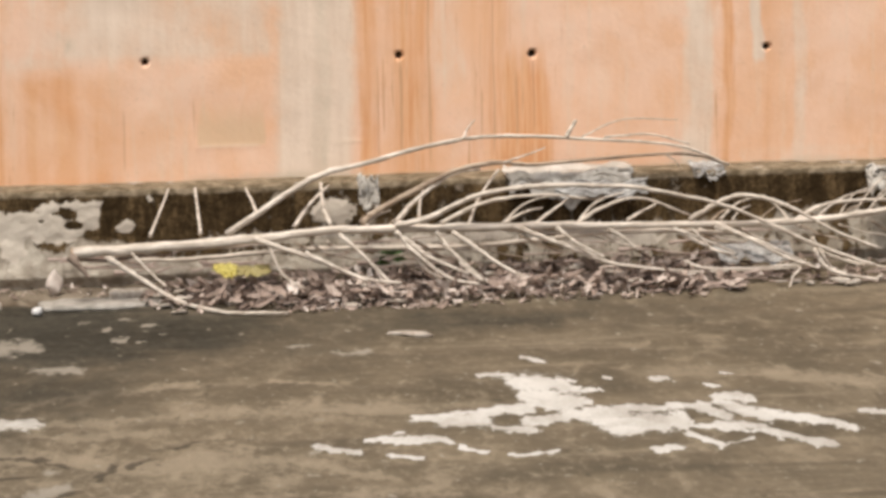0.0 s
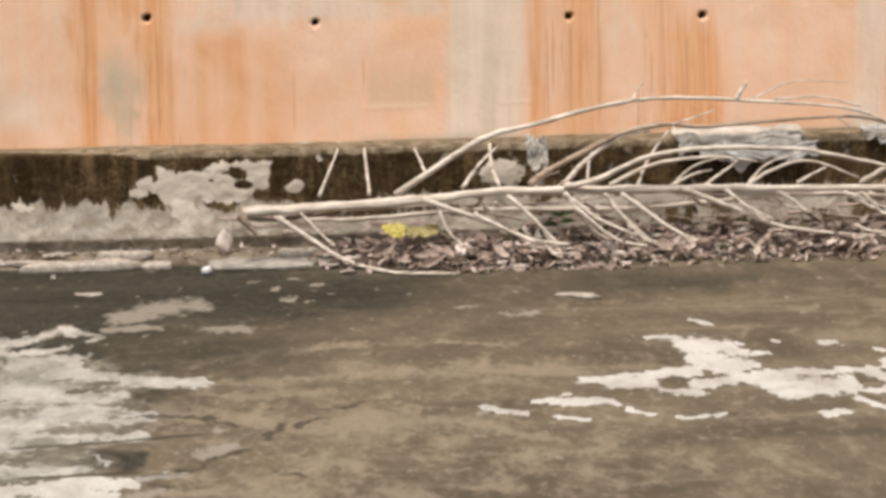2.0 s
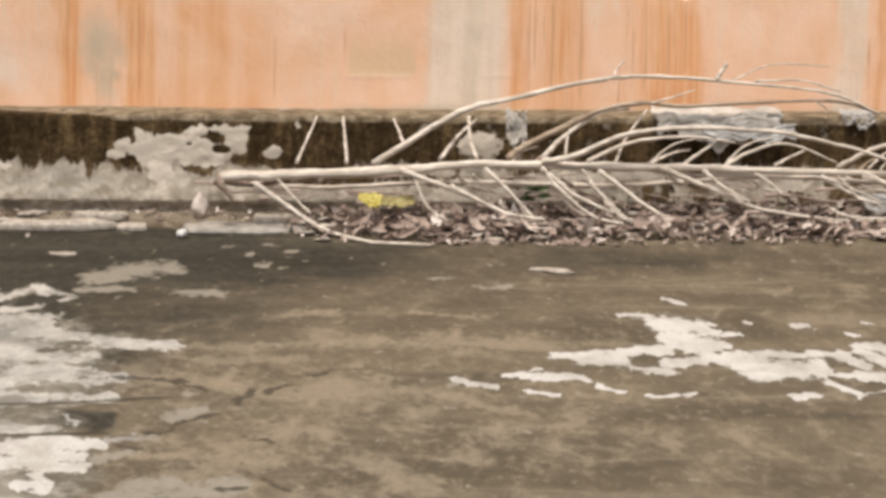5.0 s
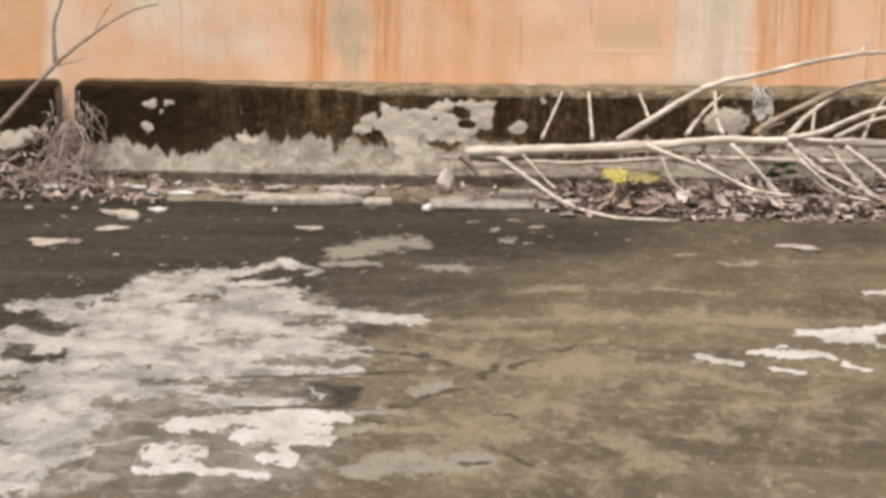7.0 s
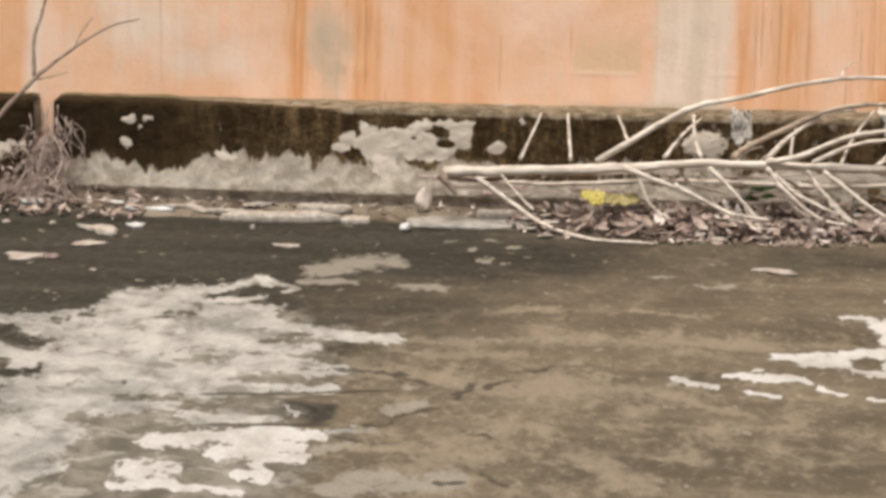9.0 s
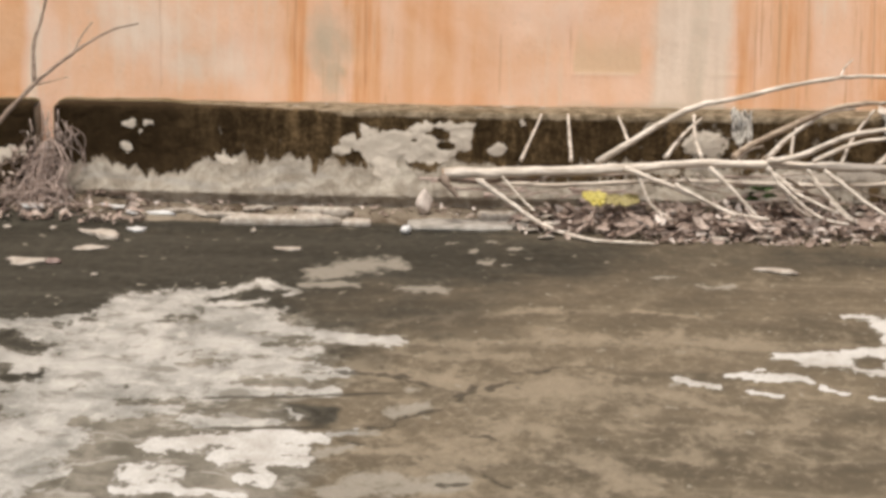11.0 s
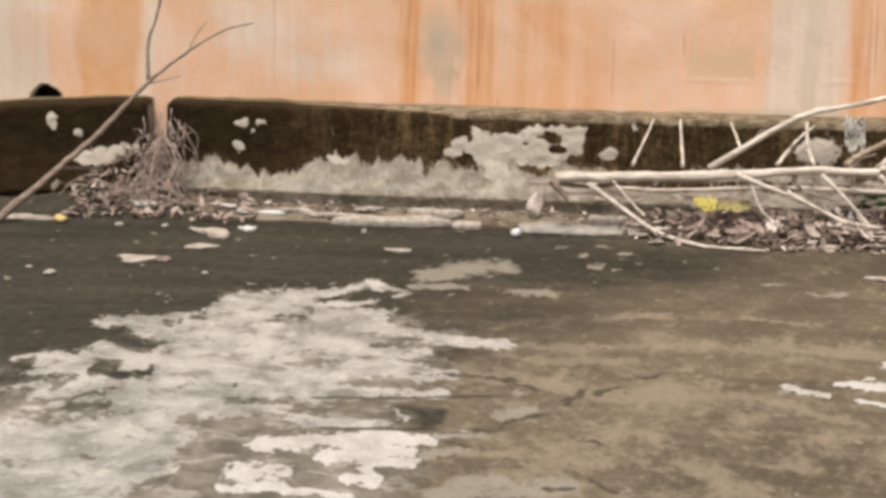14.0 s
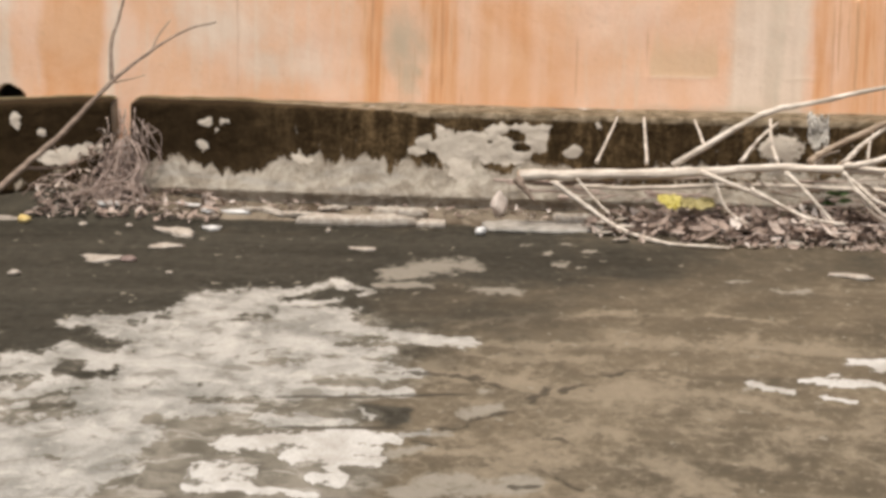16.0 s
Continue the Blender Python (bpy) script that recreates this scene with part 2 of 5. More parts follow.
GROUND, WALL, KERB = make_ground(), make_wall(), make_kerb()
BARK = make_bark("bleached_grey_bark", (0.40, 0.33, 0.26), (0.72, 0.63, 0.53))
BARK_DARK = make_bark("brown_bark", (0.22, 0.155, 0.105), (0.44, 0.345, 0.255))
CUT = make_plain("weathered_cut_wood", (0.20, 0.12, 0.075), (0.42, 0.29, 0.19), 60)
SAPLING = make_bark("dull_brown_twig", (0.165, 0.115, 0.085), (0.30, 0.225, 0.17))
STRAW = make_bark("dry_vine", (0.28, 0.20, 0.16), (0.50, 0.39, 0.33))
LEAVES, LARGE_LEAF = make_leaves("dry_leaves", "island"), make_leaves("large_dry_leaf", "object")
RUBBLE = make_plain("pale_mortar", (0.27, 0.225, 0.175), (0.46, 0.40, 0.335), 40)
SLATE = make_plain("grey_mortar", (0.20, 0.18, 0.15), (0.36, 0.325, 0.28), 22)
CHALK = make_plain("white_foam", (0.50, 0.48, 0.45), (0.66, 0.64, 0.61), 50)
PLASTIC = make_plain("dirty_white_plastic", (0.36, 0.32, 0.27), (0.58, 0.54, 0.48), 14, 0.45, 0.004)
FILM = make_plain("grey_plastic_film", (0.24, 0.22, 0.20), (0.42, 0.40, 0.37), 18, 0.6, 0.004)
YELLOW = make_plain("yellow_wrapper", (0.42, 0.34, 0.07), (0.56, 0.47, 0.14), 5, 0.4, spots=0.0)
DULL_YELLOW = make_plain("faded_yellow_wrapper", (0.26, 0.21, 0.08), (0.40, 0.34, 0.14), 9, 0.5, spots=0.05)
PINK = make_plain("reddish_brick_chip", (0.15, 0.10, 0.085), (0.27, 0.20, 0.17), 40)
GREEN = make_plain("green_weed", (0.045, 0.085, 0.025), (0.10, 0.15, 0.05), 30)


# ---------- mesh helpers ----------
TABLES = {}


def lattice(x, y, seed):
    """Smooth value noise on a lattice, 0 to 1, for arrays."""
    if seed not in TABLES:
        TABLES[seed] = np.random.RandomState(seed).rand(256, 256)
    table = TABLES[seed]
    x, y = np.broadcast_arrays(np.asarray(x, float), np.asarray(y, float))
    i, j = np.floor(x).astype(int), np.floor(y).astype(int)
    u, v = x - i, y - j
    u, v = u * u * (3 - 2 * u), v * v * (3 - 2 * v)
    at = lambda p, q: table[p % 256, q % 256]
    return (at(i, j) * (1 - u) + at(i + 1, j) * u) * (1 - v) + (at(i, j + 1) * (1 - u) + at(i + 1, j + 1) * u) * v


def fractal(x, y, seed, octaves=4):
    total, size = 0.0, 1.0
    for k in range(octaves):
        total = total + lattice(x * 2**k, y * 2**k, seed + k) * size
        size *= 0.55
    return total / sum(0.55**k for k in range(octaves))


def ovals(x, y, rows, seed=3, warp=(0.10, 0.26), rate=(6.0, 3.4)):
    """The largest of some soft ovals (cx, cy, rx, ry), bent out of shape: about 1 in the middle, 0.5 on the rim, 0 outside."""
    fx, fy = x * rate[0], y * rate[1]
    u = x + warp[0] * ((fractal(fx, fy, seed) - 0.5) + 0.7 * (fractal(fx * 3.7, fy * 3.7, seed + 4) - 0.5))
    v = y + warp[1] * ((fractal(fx + 40, fy, seed + 8) - 0.5) + 0.7 * (fractal(fx * 3.7 + 9, fy * 3.7, seed + 12) - 0.5))
    best = np.zeros_like(x)
    for cx, cy, rx, ry in rows:
        best = np.maximum(best, np.clip(1.0 - 0.5 * np.hypot((u - cx) / rx, (v - cy) / ry), 0, 1))
    return best


def strokes(x, y, rows, seed=3, warp=(0.06, 0.13), rate=(10.0, 6.0), squeeze=2.6, size=1.08):
    """The largest of some ragged strokes (x0, y0, x1, y1, half width): about 1 along the middle, 0.5 on the rim, 0 outside."""
    fx, fy = x * rate[0], y * rate[1]
    u = x + warp[0] * ((fractal(fx, fy, seed) - 0.5) + 0.8 * (fractal(fx * 3.7, fy * 3.7, seed + 4) - 0.5))
    v = y + warp[1] * ((fractal(fx + 40, fy, seed + 8) - 0.5) + 0.8 * (fractal(fx * 3.7 + 9, fy * 3.7, seed + 12) - 0.5))
    u = u * squeeze
    best = np.zeros_like(x)
    for x0, y0, x1, y1, half in rows:
        ax, bx = x0 * squeeze, (x1 - x0) * squeeze
        by = y1 - y0
        t = np.clip(((u - ax) * bx + (v - y0) * by) / (bx * bx + by * by), 0, 1)
        best = np.maximum(best, np.clip(1.0 - 0.5 * np.hypot(u - ax - t * bx, v - y0 - t * by) / (half * size), 0, 1))
    return best


def band(x, low, high, soft=0.02):
    return np.clip((x - low) / soft + 0.5, 0, 1) * np.clip((high - x) / soft + 0.5, 0, 1)


def sheet(name, grid, material, fields=None, parent=None, smooth=True):
    """A mesh from an array (rows, columns, 3) of places, with float fields on its points."""
    ny, nx, _ = grid.shape
    k = np.arange(ny * nx).reshape(ny, nx)
    faces = np.stack([k[:-1, :-1], k[:-1, 1:], k[1:, 1:], k[1:, :-1]], -1).reshape(-1, 4)
    me = bpy.data.meshes.new(name)
    me.vertices.add(ny * nx)
    me.vertices.foreach_set("co", grid.reshape(-1).astype(np.float32))
    me.loops.add(faces.size)
    me.loops.foreach_set("vertex_index", faces.reshape(-1).astype(np.int32))
    me.polygons.add(len(faces))
    me.polygons.foreach_set("loop_start", np.arange(0, faces.size, 4, dtype=np.int32))
    me.update(calc_edges=True)
    me.polygons.foreach_set("use_smooth", np.full(len(faces), smooth))
    for key, value in (fields or {}).items():
        at = me.attributes.new(key, "FLOAT", "POINT")
        at.data.foreach_set("value", np.ascontiguousarray(value, dtype=np.float32).reshape(-1))
    me.materials.append(material)
    me.validate()
    ob = new(name, me)
    ob.parent = parent
    return ob


def part(name, bm, material, parent=None, label="", smooth=True):
    me = bpy.data.meshes.new(name)
    bm.normal_update()
    bm.to_mesh(me)
    bm.free()
    me.materials.append(material)
    me.polygons.foreach_set("use_smooth", np.full(len(me.polygons), smooth))
    ob = new(name, me)
    ob.parent = parent
    return tagged(ob, label=label)


def spline(points, steps):
    """Catmull-Rom through the points."""
    p = [Vector(q) for q in points]
    p = [p[0] * 2 - p[1]] + p + [p[-1] * 2 - p[-2]]
    out = []
    for i in range(1, len(p) - 2):
        for s in range(steps):
            t = s / steps
            out.append(0.5 * (2 * p[i] + (p[i + 1] - p[i - 1]) * t + (2 * p[i - 1] - 5 * p[i] + 4 * p[i + 1] - p[i + 2]) * t * t
                              + (3 * p[i] - p[i - 1] - 3 * p[i + 1] + p[i + 2]) * t**3))
    return out + [p[-2]]


def tube(bm, points, r0, r1, sides=8, steps=6, knots=0.12, rng=random):
    """A tapered, slightly knobbly rod along a curve, closed at both ends."""
    line = spline(points, steps)
    rings = []
    for i, q in enumerate(line):
        way = (line[min(i + 1, len(line) - 1)] - line[max(i - 1, 0)]).normalized()
        side = way.cross(Vector((0, 0, 1)) if abs(way.z) < 0.95 else Vector((0, 1, 0))).normalized()
        up = side.cross(way)
        f = i / (len(line) - 1)
        r = (r1 + (r0 - r1) * (1 - f)**1.5) * (1 + rng.uniform(-knots, knots))
        shift = side * rng.uniform(-0.2, 0.2) * r + up * rng.uniform(-0.2, 0.2) * r
        rings.append([bm.verts.new(q + shift + (side * math.cos(k * math.tau / sides) + up * math.sin(k * math.tau / sides)) * r) for k in range(sides)])
    for one, two in zip(rings, rings[1:]):
        for k in range(sides):
            bm.faces.new((one[k], one[(k + 1) % sides], two[(k + 1) % sides], two[k]))
    bm.faces.new(rings[0][::-1])
    bm.faces.new(rings[-1])
    return bm


def lump(size, seed, level=2, rough=0.3, flat=0.0):
    """An angular chip of stone, its base at z = 0."""
    bm = bmesh.new()
    bmesh.ops.create_icosphere(bm, subdivisions=level, radius=1.0)
    off = Vector((seed * 3.7, seed * 1.3, seed * 2.1))
    for v in bm.verts:
        v.co *= 1 + rough * (noise.noise(v.co * 1.1 + off) + 0.5 * noise.noise(v.co * 2.7 + off))
        way = Vector((v.co.x, v.co.y, 0)).normalized() * 1.25 + off
        grow = 1 + (0.75 if flat else 0.25) * (noise.noise(way) + 0.6 * noise.noise(way * 2.6))
        v.co.x, v.co.y = v.co.x * grow, v.co.y * grow
        if flat:
            v.co.z = max(-flat, min(flat, v.co.z)) + 0.06 * noise.noise(v.co * 2 + off)
    low = min(v.co.z for v in bm.verts)
    for v in bm.verts:
        v.co.z -= low
        v.co.x, v.co.y, v.co.z = v.co.x * size[0], v.co.y * size[1], v.co.z * size[2] * 0.5
    return bm


# ---------- ground ----------
def floor_height(x, y):
    """Height of the channel floor with the silt bank along the kerb and the mound under the branch."""
    x, y = np.asarray(x, float), np.asarray(y, float)
    near = np.clip((y - 6) / 1.0, 0, 1) * np.clip((13 - y) / 1.0, 0, 1)
    h = (fractal(x * 2.2, y * 2.2, 11) - 0.5) * 0.012 * near + (fractal(x * 14, y * 14, 15) - 0.5) * 0.006 * near
    edge = 11.19 + (fractal(x * 3.1, y * 0.0, 21) - 0.5) * 0.22
    h = h + 0.030 * np.clip((y - edge) / 0.03, 0, 1) * np.clip((y - edge) / 0.25 + 0.3, 0, 1)
    mound = np.clip((y - 10.80 - 0.10 * np.sin(x * 2.3)) / 0.40, 0, 1) * band(x, 0.45, 2.75, 0.5)
    h = h + mound * (0.018 + 0.025 * fractal(x * 8, y * 8, 31))
    left = np.clip((y - 11.0) / 0.35, 0, 1) * np.clip(1 - np.abs(x + 1.45) / 0.45, 0, 1)
    return h + left * (0.05 + 0.03 * fractal(x * 9, y * 9, 33))


# worn patches and lines on the floor as strokes: x0, y0, x1, y1, half width
WHITE_HEAD = [
    (1.3, 9.55, 1.4, 9.54, 0.036), (1.42, 9.39, 1.52, 9.35, 0.139), (1.4, 9.17, 1.5, 9.09, 0.099), (1.47, 9.07, 1.55, 9.08, 0.057), (1.57, 9.25, 1.63, 9.24, 0.026),
    (1.48, 8.98, 1.48, 8.93, 0.055), (1.03, 8.95, 1.1, 8.94, 0.048), (1.11, 8.9, 1.21, 8.88, 0.109), (1.22, 8.96, 1.37, 9.03, 0.056), (1.24, 8.75, 1.34, 8.72, 0.053),
    (1.34, 8.84, 1.46, 8.85, 0.062), (1.48, 9.82, 1.53, 9.72, 0.028),
]
WHITE_TAIL = [
    (1.48, 8.9, 1.64, 8.93, 0.063), (1.52, 8.84, 1.62, 8.75, 0.077), (1.58, 8.72, 1.76, 8.76, 0.123), (1.76, 8.8, 1.76, 8.65, 0.054), (1.67, 8.94, 1.81, 8.97, 0.048),
    (1.73, 8.97, 1.89, 8.93, 0.048), (1.88, 8.94, 1.92, 8.77, 0.071), (1.96, 9.1, 2.04, 9.06, 0.05), (1.96, 8.93, 2.03, 8.79, 0.087), (1.88, 8.66, 1.98, 8.64, 0.06),
    (2.02, 8.83, 2.16, 8.72, 0.046), (2.16, 8.72, 2.25, 8.57, 0.045), (1.99, 8.62, 2.03, 8.51, 0.059), (2.01, 8.52, 2.12, 8.38, 0.051),
]
WHITE_BITS = [
    (1.8, 8.68, 1.86, 8.65, 0.03), (1.76, 8.57, 1.82, 8.44, 0.029), (1.81, 8.41, 1.94, 8.49, 0.021), (1.62, 8.39, 1.7, 8.41, 0.035), (2.32, 8.8, 2.39, 8.78, 0.032),
    (0.72, 8.61, 0.74, 8.59, 0.051), (0.74, 8.57, 0.83, 8.5, 0.028), (0.86, 8.64, 0.94, 8.7, 0.03), (0.92, 8.65, 1.08, 8.62, 0.052), (0.95, 8.77, 0.98, 8.76, 0.023),
    (0.9, 8.46, 0.98, 8.38, 0.028), (1.11, 8.53, 1.16, 8.46, 0.029), (1.23, 8.39, 1.36, 8.42, 0.018), (1.68, 9.44, 1.69, 9.42, 0.035), (1.82, 9.38, 1.87, 9.35, 0.034),
    (2.05, 9.42, 2.08, 9.41, 0.022), (1.97, 9.25, 1.99, 9.25, 0.022),
]
WHITE_NEAR = [
    (-0.68, 7.75, -0.45, 7.83, 0.079), (-0.45, 7.8, -0.39, 7.73, 0.108), (-0.43, 7.88, -0.25, 7.85, 0.068), (-0.5, 7.66, -0.3, 7.64, 0.076), (-0.39, 7.73, -0.3, 7.69, 0.071),
    (-0.7, 7.45, -0.61, 7.44, 0.106), (-0.73, 7.3, -0.58, 7.32, 0.043), (-0.58, 7.3, -0.42, 7.26, 0.032), (-0.44, 7.44, -0.37, 7.39, 0.044), (-0.41, 7.56, -0.37, 7.34, 0.038),
]
PALE_FAR = [
    (-1.27, 9.24, -1.14, 9.27, 0.093), (-1.14, 9.18, -1.04, 9.12, 0.115), (-1.1, 9.36, -1.06, 9.37, 0.043), (-0.95, 9.43, -0.82, 9.5, 0.15), (-0.9, 9.58, -0.74, 9.61, 0.18),
    (-0.72, 9.75, -0.63, 9.8, 0.037), (-0.98, 9.04, -0.53, 9.12, 0.293), (-0.65, 9.4, -0.48, 9.38, 0.156), (-0.54, 9.24, -0.44, 9.22, 0.117), (-0.42, 9.2, -0.34, 9.26, 0.033),
    (-0.3, 9.16, -0.08, 9.06, 0.057), (-0.36, 9.07, -0.26, 9.07, 0.033), (-1.23, 8.86, -1.12, 8.74, 0.077), (-1.38, 8.74, -1.28, 8.71, 0.068), (-1.36, 8.59, -1.26, 8.6, 0.109),
    (-1.27, 8.75, -1.12, 8.74, 0.053), (-1.23, 8.41, -1.03, 8.41, 0.07),
]
PALE_NEAR = [
    (-1.47, 8.68, -1.42, 8.73, 0.022), (-1.34, 8.23, -1.2, 8.31, 0.047), (-1.4, 8.32, -1.32, 8.36, 0.034), (-1.35, 8.1, -1.25, 8.15, 0.026), (-1.04, 8.64, -0.69, 8.62, 0.266),
    (-0.69, 8.55, -0.35, 8.76, 0.119), (-0.52, 8.88, -0.32, 8.88, 0.054), (-0.38, 8.75, -0.2, 8.67, 0.038), (-0.34, 8.59, -0.2, 8.62, 0.029), (-1.08, 8.2, -0.89, 8.23, 0.175),
    (-0.9, 8.37, -0.49, 8.37, 0.091), (-0.49, 8.4, -0.24, 8.41, 0.049), (-1.3, 7.72, -0.99, 7.82, 0.23), (-1.02, 8.08, -0.74, 8.12, 0.072), (-1.23, 7.27, -0.98, 7.41, 0.26),
    (-1.0, 7.64, -0.91, 7.78, 0.167),
]
PALE_BITS = [
    (-0.8, 8.14, -0.65, 8.16, 0.046), (-0.61, 8.04, -0.48, 8.03, 0.071), (-0.46, 8.0, -0.35, 8.05, 0.038), (-0.37, 8.19, -0.33, 8.09, 0.053), (-0.28, 7.87, -0.18, 7.92, 0.031),
    (-0.36, 10.18, -0.24, 10.2, 0.081), (-0.26, 10.28, -0.11, 10.35, 0.093), (-0.39, 9.95, -0.21, 9.93, 0.038), (-0.07, 9.93, 0.06, 9.9, 0.058), (-0.6, 9.84, -0.55, 9.93, 0.067),
    (-0.52, 9.95, -0.41, 9.81, 0.067), (-0.61, 9.61, -0.5, 9.64, 0.054), (-0.43, 9.19, -0.23, 9.12, 0.05), (-0.28, 9.09, -0.1, 9.03, 0.048), (-0.44, 8.96, -0.28, 8.94, 0.031),
    (0.1, 11.13, 0.34, 11.12, 0.06),
]
GAPS = [
    (-1.22, 8.59, -1.12, 8.49, 0.065), (-1.08, 8.52, -1.04, 8.62, 0.051), (-1.26, 8.42, -1.22, 8.4, 0.035), (-1.25, 8.09, -1.13, 8.14, 0.046), (-1.25, 9.04, -1.09, 8.9, 0.04),
    (-0.69, 8.7, -0.6, 8.77, 0.03), (-0.7, 8.87, -0.64, 8.93, 0.024), (-0.5, 9.17, -0.46, 9.18, 0.041), (-0.55, 9.08, -0.53, 9.08, 0.024), (-0.36, 9.02, -0.26, 8.99, 0.032),
    (-0.37, 8.85, -0.32, 8.82, 0.031), (-0.71, 7.98, -0.59, 7.91, 0.044), (-0.77, 8.02, -0.71, 8.0, 0.032), (-0.61, 7.61, -0.52, 7.6, 0.018), (-0.49, 8.52, -0.42, 8.52, 0.022),
    (-0.46, 8.99, -0.39, 9.01, 0.024),
]
BARE = [
    (-0.49, 8.22, -0.38, 8.13, 0.073), (-0.34, 8.22, -0.26, 8.23, 0.067), (-0.34, 8.02, -0.26, 8.03, 0.064), (-0.86, 7.63, -0.69, 7.63, 0.046), (-0.81, 7.44, -0.75, 7.39, 0.071),
    (-0.58, 7.44, -0.45, 7.43, 0.083), (-0.36, 7.42, -0.26, 7.47, 0.072), (-0.91, 7.37, -0.84, 7.31, 0.043), (-0.9, 7.19, -0.81, 7.22, 0.053),
]
BANDS = [
    (-0.12, 9.33, 0.14, 9.52, 0.034), (-0.02, 9.06, 0.31, 9.08, 0.049), (0.4, 9.1, 0.72, 9.15, 0.074), (0.72, 9.15, 1.03, 9.07, 0.066), (-0.08, 8.92, 0.3, 8.87, 0.039),
    (0.16, 8.11, 0.33, 7.96, 0.051), (-0.14, 7.77, 0.06, 7.68, 0.047), (0.68, 9.59, 0.85, 9.48, 0.027), (2.21, 9.36, 2.51, 9.23, 0.078), (0.24, 9.54, 0.39, 9.6, 0.036),
    (-0.17, 8.73, 0.11, 8.46, 0.101), (0.22, 8.44, 0.49, 8.6, 0.071), (0.66, 8.42, 0.88, 8.17, 0.048), (-0.08, 7.49, 0.12, 7.69, 0.092), (0.13, 8.47, 0.6, 8.47, 0.085),
    (0.41, 7.68, 0.53, 7.41, 0.079),
]
CRACKS = [
    (-0.15, 8.0, -0.06, 8.07, 0.016), (-0.06, 8.07, 0.04, 8.17, 0.016), (0.1, 8.35, 0.15, 8.48, 0.028), (0.2, 8.46, 0.24, 8.52, 0.029), (0.3, 8.66, 0.38, 8.75, 0.022),
    (-0.26, 8.67, -0.11, 8.64, 0.018), (-0.11, 8.64, 0.04, 8.48, 0.018), (-0.19, 7.82, -0.14, 7.82, 0.018), (-0.25, 8.7, -0.03, 8.6, 0.019), (0.15, 7.58, 0.22, 7.37, 0.016),
    (0.13, 7.94, 0.2, 7.88, 0.018), (0.03, 7.42, 0.11, 7.42, 0.017),
]
FAINT = [
    (-0.16, 7.42, -0.07, 7.46, 0.066), (-0.12, 7.31, 0.1, 7.46, 0.054), (-0.27, 7.69, -0.18, 7.77, 0.036), (-0.23, 7.31, -0.15, 7.3, 0.054), (-0.08, 8.17, 0.02, 8.23, 0.04),
    (-0.16, 7.89, -0.12, 7.93, 0.031),
]


